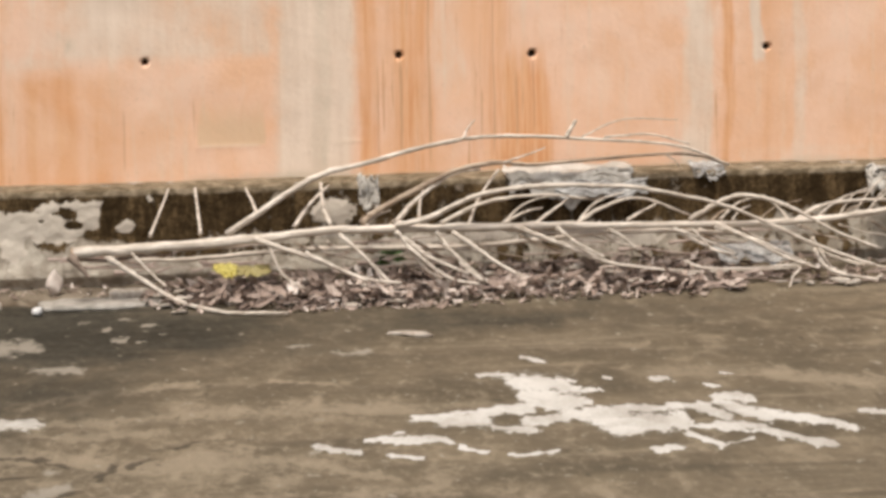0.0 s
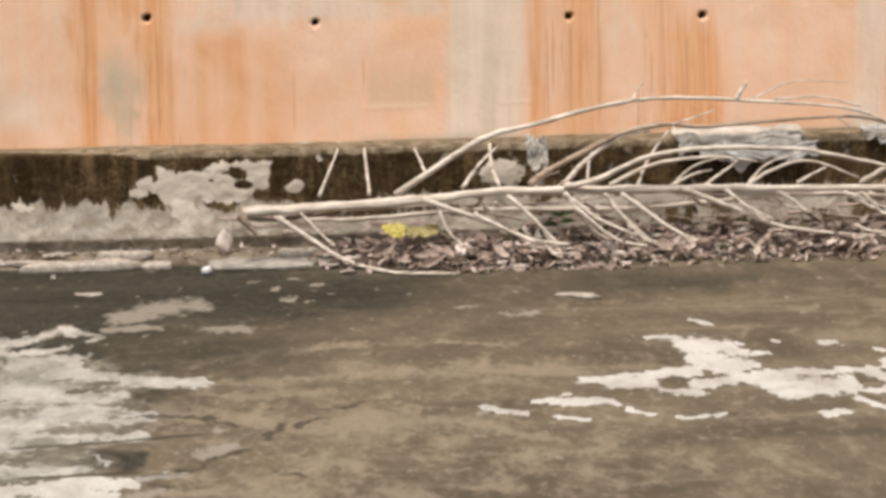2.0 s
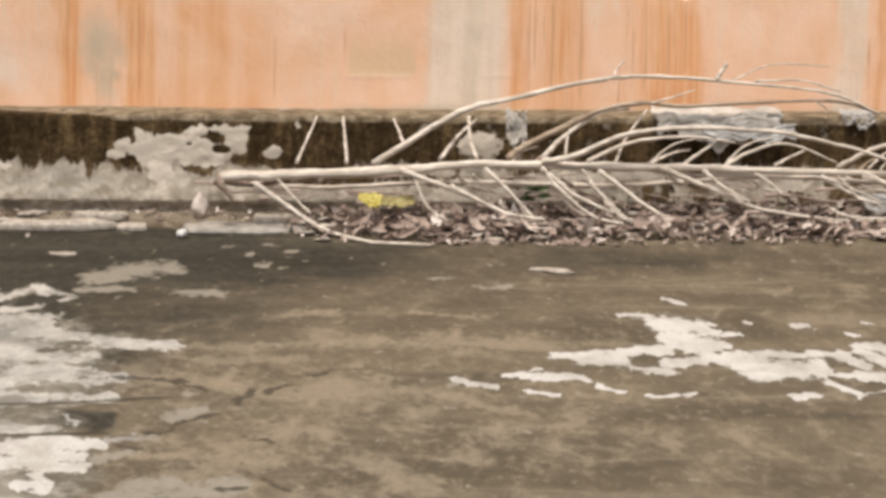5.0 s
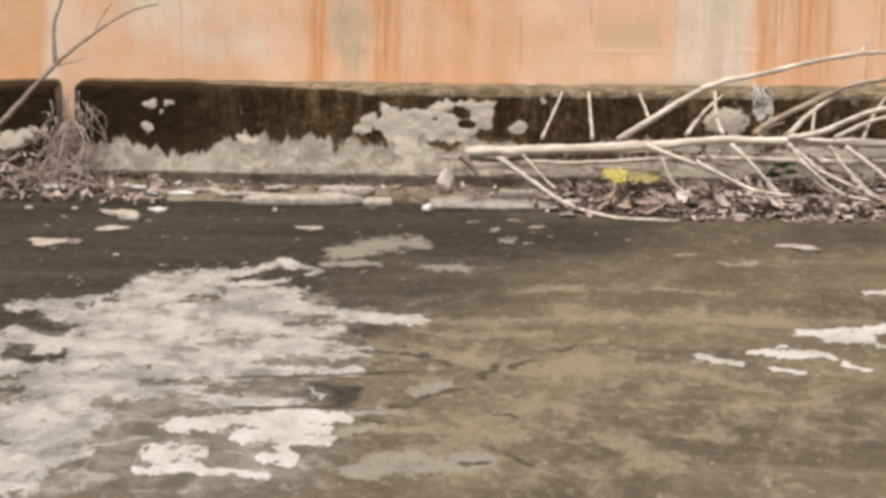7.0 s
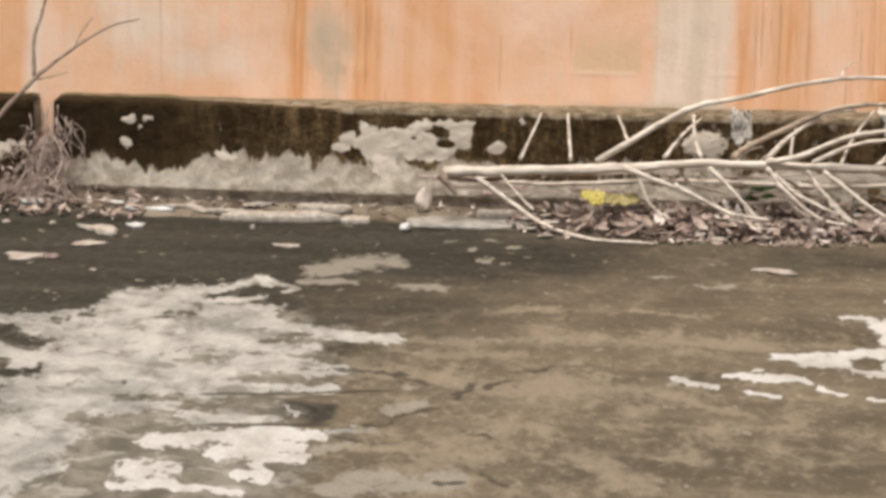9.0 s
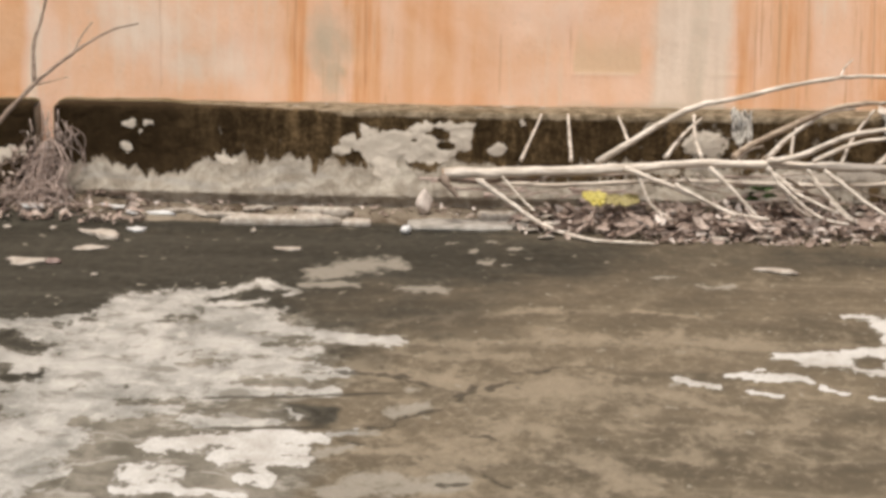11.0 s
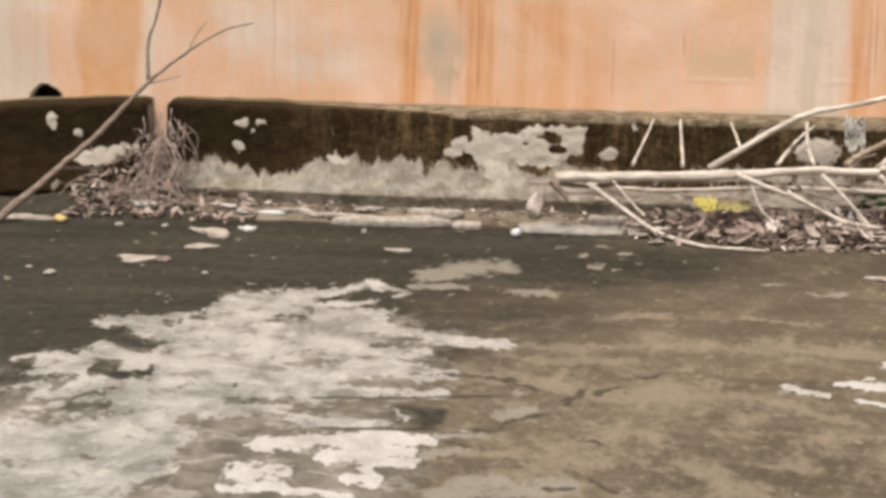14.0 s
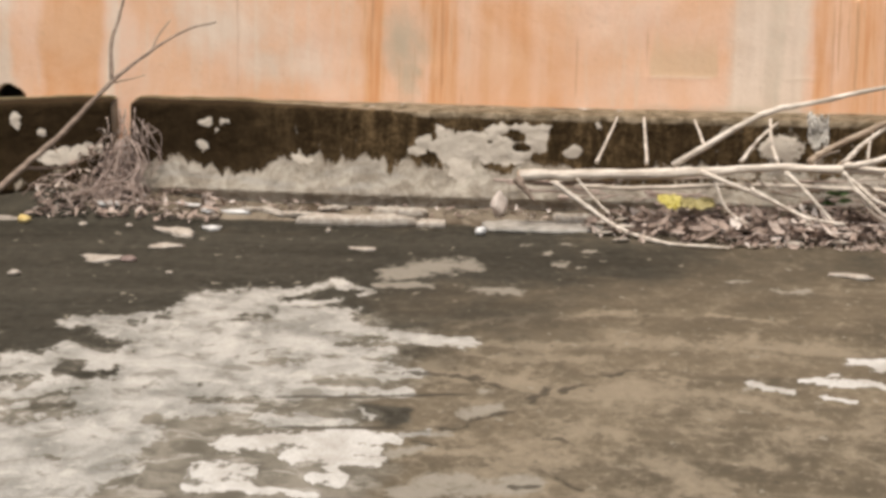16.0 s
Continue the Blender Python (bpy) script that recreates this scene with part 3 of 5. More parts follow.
def make_floor():
    xs = np.concatenate([[-400, -120, -40, -14, -6, -3.4], np.arange(-2.5, 3.7, 0.009), [4.5, 7, 14, 40, 120, 400]])
    ys = np.concatenate([[-400, -120, -40, -12, -3, 1.5, 4, 5.5, 6.3], np.arange(6.9, 11.62, 0.012), [11.9, 12.4, 14, 40, 120, 400]])
    x, y = np.meshgrid(xs, ys)
    tight = dict(warp=(0.035, 0.09), rate=(16.0, 8.0), squeeze=3.0)
    white = np.maximum.reduce([strokes(x, y, WHITE_HEAD, 41, **tight), strokes(x, y, WHITE_TAIL, 42, **tight), 0.93 * strokes(x, y, WHITE_BITS, 43, **tight), strokes(x, y, WHITE_NEAR, 44, **tight)])
    white = white - 0.9 * np.clip(fractal(x * 15, y * 8, 46) - 0.62, 0, 1)
    loose = dict(warp=(0.05, 0.11), rate=(14.0, 8.0), squeeze=2.8)
    pale = np.maximum.reduce([strokes(x, y, PALE_FAR, 51, **loose), strokes(x, y, PALE_NEAR, 52, **loose), strokes(x, y, PALE_BITS[:5], 53, **loose), 0.8 * strokes(x, y, PALE_BITS[9:], 53, **loose)])
    specks = [(0.08, 10.75, 0.10, 10.78, 0.025), (0.15, 10.60, 0.17, 10.62, 0.025), (0.22, 10.80, 0.25, 10.80, 0.02), (0.30, 10.65, 0.32, 10.66, 0.02), (0.18, 10.40, 0.22, 10.42, 0.025), (0.35, 10.50, 0.37, 10.50, 0.02),
              (0.27, 10.35, 0.30, 10.36, 0.02), (0.90, 10.0, 1.0, 10.02, 0.03), (0.75, 10.15, 0.82, 10.17, 0.025), (-0.02, 8.45, -0.01, 8.45, 0.035), (0.70, 8.54, 0.72, 8.54, 0.03)]
    faint = np.maximum.reduce([strokes(x, y, PALE_BITS[5:9], 53, size=1.3, **loose), strokes(x, y, FAINT, 65, size=1.3, **loose), 0.9 * strokes(x, y, specks, 57, size=1.3, **loose)])
    gaps = np.maximum(strokes(x, y, GAPS, 54, size=0.85, **loose), 1.0 * strokes(x, y, BARE, 55, **loose))
    pale = pale - 1.0 * np.clip(gaps - 0.30, 0, 1)
    pale = pale - 0.8 * np.clip(fractal(x * 9, y * 7, 58) - 0.60, 0, 1) * (y < 10.5)
    pale = np.maximum(pale, 1.05 * np.clip(white - 0.05, 0, 1))
    wash = ovals(x, y, [(-0.52, 8.8, 0.50, 0.55), (-0.58, 7.7, 0.45, 0.6), (-1.0, 7.8, 0.6, 0.7), (-0.2, 9.2, 0.30, 0.18)], 56, (0.15, 0.3), (4, 3))
    wash = wash * np.clip((-0.10 - x) / 0.25, 0, 1)
    wash = np.maximum(wash, 0.9 * np.clip(pale, 0, 1)) - 0.5 * np.clip(strokes(x, y, BARE[1:3], 59, (0.02, 0.04)) - 0.3, 0, 1) - 0.3 * np.clip(strokes(x, y, GAPS[:5], 60, (0.02, 0.04)) - 0.3, 0, 1)
    damp = ovals(x, y, [(-1.3, 9.95, 1.2, 1.3), (-0.3, 10.5, 0.9, 0.75), (0.5, 10.6, 0.9, 0.55), (-0.6, 10.2, 0.8, 0.5), (1.6, 10.6, 0.8, 0.3), (-2.1, 9.6, 1.3, 1.6), (-1.2, 8.5, 0.6, 0.9), (-0.30, 8.17, 0.06, 0.15), (-0.7, 7.6, 0.3, 0.3)], 57, (0.3, 0.5), (2, 1.5))
    damp = damp * (1 - 0.50 * np.clip((x - 0.05) / 0.6, 0, 1)) * (1 + 0.12 * (x < -0.5))
    streaks = np.maximum.reduce([
        strokes(x, y, BANDS, 59, (0.10, 0.12), squeeze=1.6, size=1.2),
        0.45 * band(y, 8.94 + 0.20 * x, 9.10 + 0.20 * x, 0.14) * band(x, -0.1, 1.3, 0.3),
        0.5 * ovals(x, y, [(0.35, 8.45, 0.9, 0.50), (0.1, 7.7, 0.7, 0.6), (0.9, 8.0, 0.5, 0.3)], 59, (0.3, 0.5), (2, 1.5))])
    silt = np.clip((y - 11.17 - (fractal(x * 3.1, y * 0.0, 21) - 0.5) * 0.22) / 0.05 + 0.4, 0, 1) * np.clip((0.7 - x) / 0.3, 0, 1) * np.clip((x + 1.70) / 0.3, 0.2, 1)
    line = 8.36 + 0.17 * (x + 0.30) + (fractal(x * 6, y * 0, 61) - 0.5) * 0.05
    joint = 0.9 * np.clip(1 - np.abs(y - line) / 0.036, 0, 1) * band(x, -0.62, -0.05, 0.15)
    line = 7.98 + 0.12 * (x + 0.30) + (fractal(x * 6, y * 0, 62) - 0.5) * 0.04
    joint = np.maximum(joint, 0.9 * np.clip(1 - np.abs(y - line) / 0.032, 0, 1) * band(x, -0.58, -0.22, 0.1))
    line = 10.45 + 0.46 * (x + 1.813) + (fractal(x * 5, y * 0, 63) - 0.5) * 0.06
    joint = np.maximum(joint, 0.7 * np.clip(1 - np.abs(y - line) / 0.03, 0, 1) * band(x, -2.2, -1.45, 0.1))
    joint = np.maximum(joint, 0.8 * np.clip(1.6 * strokes(x, y, CRACKS, 64, (0.05, 0.12), squeeze=1.8, size=1.15) - 0.4, 0, 1))
    z = floor_height(x, y) - 0.006 * joint + 0.002 * np.clip(white * 3 - 1, 0, 1)
    ob = sheet("ground", np.stack([x, y, z], -1), GROUND, {"white": white, "pale": pale, "wash": wash, "faint": faint, "damp": damp, "band": streaks, "silt": silt, "joint": joint})
    return tagged(ob, "stained brown concrete channel floor with worn white patches", "ground", kind="structure")


make_floor()


# ---------- wall ----------
HOLES = [(0.358, 0.817), (1.295, 0.816), (1.795, 0.809), (2.687, 0.810), (-0.261, 0.846), (-1.20, 0.83)]
WALL_Y = 11.58


def make_back_wall():
    xs = np.concatenate([[-60, -20, -8, -4], np.arange(-2.5, 3.6, 0.0075), [5, 9, 20, 60]])
    zs = np.concatenate([[-0.3, 0.0, 0.2, 0.28], np.arange(0.33, 1.12, 0.0075), [1.3, 1.7, 2.2, 2.8]])
    x, z = np.meshgrid(xs, zs)
    wig = (fractal(x * 3, z * 5, 71) - 0.5) * 0.05
    w = x + wig
    rust = np.maximum.reduce([
        0.85 * band(w, -1.717, -1.485, 0.05), 0.95 * band(w, -0.52, -0.43, 0.05), 0.8 * band(w, -0.29, -0.16, 0.06),
        0.62 * band(w, -0.17, 0.30, 0.2) * band(z, 0.3, 0.80, 0.10), 0.85 * band(w, 1.12, 1.22, 0.08), 0.6 * band(w, 1.22, 1.44, 0.07),
        0.55 * band(w, 1.55, 1.72, 0.06), 0.9 * band(w, 1.66, 1.89, 0.09) * band(z, 0.3, 0.83, 0.22), 0.9 * band(w, 2.515, 2.565, 0.03),
        0.5 * band(w, 0.0, 0.28, 0.1) * band(z, 0.62, 0.80, 0.05), 0.45 * band(w, 2.66, 2.76, 0.05), 0.4 * band(w, 2.85, 3.2, 0.2) * band(z, 0.4, 0.7, 0.2)])
    rust = np.maximum(rust, 0.95 * ovals(x, z, [(-0.47, 0.78, 0.06, 0.25), (-0.24, 0.72, 0.06, 0.3), (-0.37, 0.90, 0.14, 0.07), (-0.45, 0.5, 0.03, 0.1)], 87, (0.10, 0.12), (9, 5)))
    rust = rust * np.clip(0.45 + 1.1 * fractal(x * 16, z * 1.3, 89), 0, 1.25)
    grey = np.maximum.reduce([
        0.95 * band(w, 0.82, 1.13, 0.10), 0.8 * band(w, 2.37, 2.50, 0.06), 0.85 * band(w, -2.6, -1.80, 0.08), 0.6 * band(w, -1.47, -1.42, 0.03),
        0.75 * band(w, 0.0, 0.95, 0.4) * band(z, 0.80, 1.2, 0.10), 0.45 * band(w, -0.2, 0.2, 0.3) * band(z, 0.78, 0.86, 0.06), 0.8 * ovals(x, z, [(-1.07, 0.63, 0.28, 0.16), (-0.85, 0.50, 0.2, 0.1)], 73, (0.08, 0.08), (8, 6)),
        0.9 * band(w, 2.625, 2.675, 0.02) * band(z, 0.75, 1.2, 0.05), 0.65 * band(w, 2.78, 2.85, 0.04), 0.5 * band(z, 0.3, 0.45, 0.05) * band(w, 2.4, 3.2, 0.2),
        0.5 * band(w, 1.40, 1.56, 0.06) * band(z, 0.6, 1.2, 0.3)])
    grey = grey * (0.8 + 0.5 * (fractal(x * 4, z * 3, 75) - 0.3))
    moss_strip = 0.42 * band(w, 0.95, 1.046, 0.05)
    tan = np.maximum(0.7 * band(x, 0.535, 0.80, 0.03) * np.clip((0.80 - z) / 0.25, 0, 1) * band(z, 0.495, 1.2, 0.02), 0.35 * band(w, 0.30, 0.54, 0.05) * band(z, 0.3, 0.72, 0.2))
    moss = np.maximum(0.9 * ovals(x, z, [(-0.37, 0.60, 0.09, 0.16), (-0.36, 0.48, 0.05, 0.1)], 77, (0.08, 0.08), (8, 6)), 0.6 * ovals(x, z, [(0.62, 0.95, 0.10, 0.12), (0.72, 0.86, 0.07, 0.06), (0.08, 0.90, 0.05, 0.05)], 79, (0.08, 0.08), (8, 6)))
    moss = np.maximum.reduce([moss, moss_strip, 0.55 * np.clip((0.43 - z) / 0.05, 0, 1) * band(w, 0.4, 3.5, 0.3)])
    streaky = np.maximum.reduce([band(w, 1.1, 1.9, 0.1), band(w, -0.55, -0.1, 0.1), 0.8 * band(w, 2.45, 2.6, 0.05)])
    crack = np.zeros_like(x)
    for cx, low, high in ((0.274, 0.40, 0.66), (-0.982, 0.40, 0.80), (0.535, 0.50, 0.68), (1.405, 0.40, 1.1), (1.649, 0.45, 1.1), (1.215, 0.38, 0.8), (1.60, 0.42, 0.70), (1.735, 0.45, 0.75), (1.800, 0.50, 0.80), (1.300, 0.42, 0.79), (-0.485, 0.50, 0.95), (-0.225, 0.42, 0.80)):
        crack = np.maximum(crack, np.clip(1 - np.abs(w - wig * 0.7 - cx) / 0.011, 0, 1) * band(z, low, high, 0.08))
    seam = np.maximum(band(z, 0.490, 0.504, 0.01) * band(x, 0.54, 0.78, 0.05), 0.8 * band(z, 0.495, 0.51, 0.01) * band(x, 1.03, 1.16, 0.05))
    y = WALL_Y + (fractal(x * 4, z * 4, 81) - 0.5) * 0.008 - 0.0012 * seam + 0.003 * np.clip(crack, 0, 1)
    pit = np.zeros_like(x)
    for hx, hz in HOLES:
        d = np.hypot(x - hx, (z - hz)) + (fractal(x * 60, z * 60, 83) - 0.5) * 0.012
        pit = np.maximum(pit, np.clip((0.0145 - d) / 0.006, 0, 1))
    d = np.hypot(x + 1.832, (z - 0.352) * 0.95) + (fractal(x * 30, z * 30, 85) - 0.5) * 0.02
    mouth = np.clip((0.056 - d) / 0.008, 0, 1)
    y = y + 0.05 * pit + 0.18 * mouth
    ob = sheet("wall_back", np.stack([x, y, z], -1), WALL,
               {"rust": rust, "grey": grey, "tan": tan, "moss": moss, "streaky": streaky, "crack": crack, "seam": seam, "pit": np.maximum(pit, mouth)})
    tagged(ob, "orange rust-stained concrete retaining wall with small tie holes", "wall", kind="structure")
    bm = bmesh.new()
    bmesh.ops.create_cube(bm, size=1.0)
    for v in bm.verts:
        v.co = Vector((v.co.x * 120, WALL_Y + 0.36 + v.co.y * 0.3, 1.25 + v.co.z * 3.1))
    part("wall_core", bm, WALL, ob, smooth=False)
    bm = bmesh.new()
    bmesh.ops.create_cube(bm, size=1.0)
    for v in bm.verts:
        v.co = Vector((v.co.x * 120, WALL_Y + 0.24 + v.co.y * 0.56, 2.855 + v.co.z * 0.1))
    part("coping", bm, KERB, ob, smooth=False)


make_back_wall()


# ---------- kerb along the foot of the wall ----------
def profile(s):
    """y and z down the kerb: s from 0 (back of the top) to 1 (foot)."""
    marks = np.array([0.0, 0.30, 0.34, 0.37, 0.62, 0.72, 0.82, 0.90, 1.0])
    ys = np.array([11.60, 11.385, 11.372, 11.368, 11.362, 11.346, 11.328, 11.345, 11.360])
    zs = np.array([0.374, 0.376, 0.372, 0.358, 0.205, 0.130, 0.068, 0.038, -0.06])
    return np.interp(s, marks, ys), np.interp(s, marks, zs)


def make_kerb_block(name, low, high, label, dark):
    xs = np.arange(low, min(high, 3.6), 0.009)
    if high > 3.6:
        xs = np.concatenate([xs, np.linspace(3.7, high, 20)])
    ss = np.concatenate([np.linspace(0, 0.29, 14), np.linspace(0.3, 1.0, 70)])
    x, s = np.meshgrid(xs, ss)
    y, z = profile(s)
    ends = np.clip(np.minimum(x - low, high - x) / 0.03, 0, 1)
    y = y + 0.03 * (1 - ends)**2 * (s > 0.25)
    z = z - 0.012 * (1 - ends)**2 * (s < 0.5)
    rag = (fractal(x * 9, s * 6, 91) - 0.5)
    y = y + rag * 0.014 + (fractal(x * 40, s * 28, 95) - 0.5) * 0.007
    z = z + (fractal(x * 7, s * 2, 93) - 0.5) * 0.012 * (s < 0.5) - 0.010 * np.clip(fractal(x * 22, s * 0, 97) * 2 - 1.1, 0, 1) * band(s, 0.27, 0.37, 0.04)
    if dark:
        limit = 0.05 + 0.05 * fractal(x * 6, s * 0, 101)
        limit = limit + 0.06 * ovals(x, z * 0, [(-1.70, 0, 0.12, 1)], 103, (0.05, 0.0))
    else:
        limit = np.interp(x + 0.10 * (fractal(x * 7, s * 0, 119) - 0.5), (-1.32, -1.20, -1.14, -1.07, -0.84, -0.80, -0.70, -0.62, -0.53, -0.48, -0.41, -0.33, -0.20, 0.10, 0.30, 2.5, 2.6),
                          (0.145, 0.20, 0.192, 0.14, 0.154, 0.18, 0.204, 0.155, 0.20, 0.20, 0.16, 0.20, 0.17, 0.20, 0.165, 0.165, 0.205))
        limit = 0.17 + 0.75 * (limit - 0.17) + 0.065 * (fractal(x * 17, s * 0, 105) - 0.5) + 0.04 * (fractal(x * 3, s * 0, 107) - 0.3) * (x > 0.3)
    mould_shade = np.clip(0.5 + (z - limit) / 0.09, 0, 1)
    drip = np.clip((fractal(x * 38, z * 5, 121) - 0.52) * 6, 0, 1) * band(x, -0.80, -0.32, 0.12) * band(z, 0.15, 0.33, 0.06)
    mould_shade = mould_shade - 0.42 * drip
    # painted shade of the undercut: the foot below the bulge is darkened
    mould_shade = np.maximum(mould_shade, (0.44 - 0.26 * np.clip((-0.1 - x) / 0.3, 0, 1)) * np.clip((0.055 - z) / 0.03, 0, 1) * (s > 0.5))
    # shadow of the fallen stem, painted as a dark band on the kerb face
    mould_shade = np.maximum(mould_shade, 0.66 * band(z, 0.112, 0.165, 0.02) * band(x, 0.14, 1.2, 0.1) * (s > 0.5))
    if dark:
        mould_shade = np.maximum(mould_shade, 0.72 * (s > 0.3))
    else:
        mould_shade = mould_shade * (1 - 0.38 * band(x, 0.80, 1.25, 0.4)) * (1 - 0.28 * band(x, 1.35, 2.45, 0.3)) * (0.85 + 0.3 * fractal(x * 5, z * 12, 113))
        mould_shade = np.maximum(mould_shade, 0.62 * band(x, 1.45, 3.2, 0.4) * fractal(x * 12, z * 20, 115) * 1.5 * (s > 0.4))
    plaster = ovals(x, z, [
        (-0.305, 0.232, 0.035, 0.022), (-0.278, 0.265, 0.028, 0.030), (-0.235, 0.255, 0.04, 0.028), (-0.226, 0.30, 0.020, 0.028), (-0.15, 0.24, 0.080, 0.065), (-0.15, 0.175, 0.052, 0.045),
        (-0.09, 0.285, 0.085, 0.024), (-0.03, 0.245, 0.105, 0.052), (0.0, 0.315, 0.05, 0.022), (0.08, 0.320, 0.085, 0.020), (0.125, 0.285, 0.042, 0.050), (0.055, 0.225, 0.06, 0.028), (0.268, 0.235, 0.040, 0.022),
        (-1.771, 0.319, 0.018, 0.030), (-1.682, 0.275, 0.021, 0.014)], 109, (0.035, 0.030), (16, 18))
    plaster = np.maximum(plaster, ovals(x, z, [
        (-1.083, 0.310, 0.021, 0.010), (-1.007, 0.316, 0.016, 0.012), (-1.04, 0.280, 0.008, 0.010), (-1.094, 0.224, 0.028, 0.016), (0.348, 0.347, 0.014, 0.013), (-1.63, 0.185, 0.065, 0.03), (-1.52, 0.20, 0.05, 0.018), (-0.72, 0.19, 0.04, 0.02),
        (1.02, 0.27, 0.08, 0.05), (1.33, 0.14, 0.16, 0.03), (1.60, 0.165, 0.10, 0.02), (1.95, 0.155, 0.11, 0.045), (2.15, 0.14, 0.10, 0.03), (1.98, 0.30, 0.05, 0.02)], 110, (0.05, 0.045), (16, 18)))
    plaster = plaster - 0.9 * np.clip(ovals(x, z, [(0.035, 0.302, 0.036, 0.013), (0.078, 0.252, 0.03, 0.010), (-0.04, 0.268, 0.012, 0.008), (-0.252, 0.29, 0.008, 0.03)], 111, (0.03, 0.015), (14, 16)) - 0.25, 0, 1)
    y = y - 0.0025 * np.clip(plaster * 4 - 1.8, 0, 1)
    plaster = plaster * (s > 0.38)
    lip = 0.13 if dark else 0.16 + 0.23 * np.clip((x + 0.95) / 0.7, 0, 1)
    top = np.clip((lip - s) / 0.05 + 0.3, 0, 1) * (0.9 if not dark else 0.7)
    algae = np.clip((lip - s) / 0.05 + 0.3, 0, 1) * np.clip((-0.6 - x) / 0.5, 0, 1)
    soot = np.ones_like(x) if dark else np.clip((-0.45 - x) / 0.5, 0, 1) * (0.6 + 0.6 * fractal(x * 6, z * 9, 117))
    z = z + 0.010 * np.clip((-0.3 - x) / 0.9, 0, 1)
    ob = sheet(name, np.stack([x, y, z], -1)[::-1], KERB, {"mould_shade": mould_shade[::-1], "plaster": plaster[::-1], "top": top[::-1], "algae": algae[::-1], "soot": soot[::-1]})
    ob.data.polygons.foreach_set("use_smooth", np.ones(len(ob.data.polygons), bool))
    for cx, flip in ((xs[0], False), (xs[-1], True)):
        ring = [(cx, *map(float, profile(t))) for t in np.linspace(0, 1, 30)] + [(cx, 11.60, -0.06)]
        bm = bmesh.new()
        vs = [bm.verts.new((p[0], p[1] + (0.03 if 3 < k < 30 else 0), p[2] - 0.012)) for k, p in enumerate(ring)]
        bm.faces.new(vs[::-1] if flip else vs)
        part("end_face", bm, KERB, ob, smooth=False)
    return tagged(ob, label, "kerb", kind="structure")


make_kerb_block("kerb", -1.355, 12.0, "mould-blackened concrete kerb with a flaked pale plaster patch", False)
block = make_kerb_block("kerb_end", -3.3, -1.425, "sunken dark mouldy concrete kerb block beside the gap", True)
turn = Matrix.Translation((-1.42, 0, 0.376)) @ pose(0, 0, 0, 0, -3.4, 0) @ Matrix.Translation((1.42, 0, -0.376))
block.matrix_world = turn


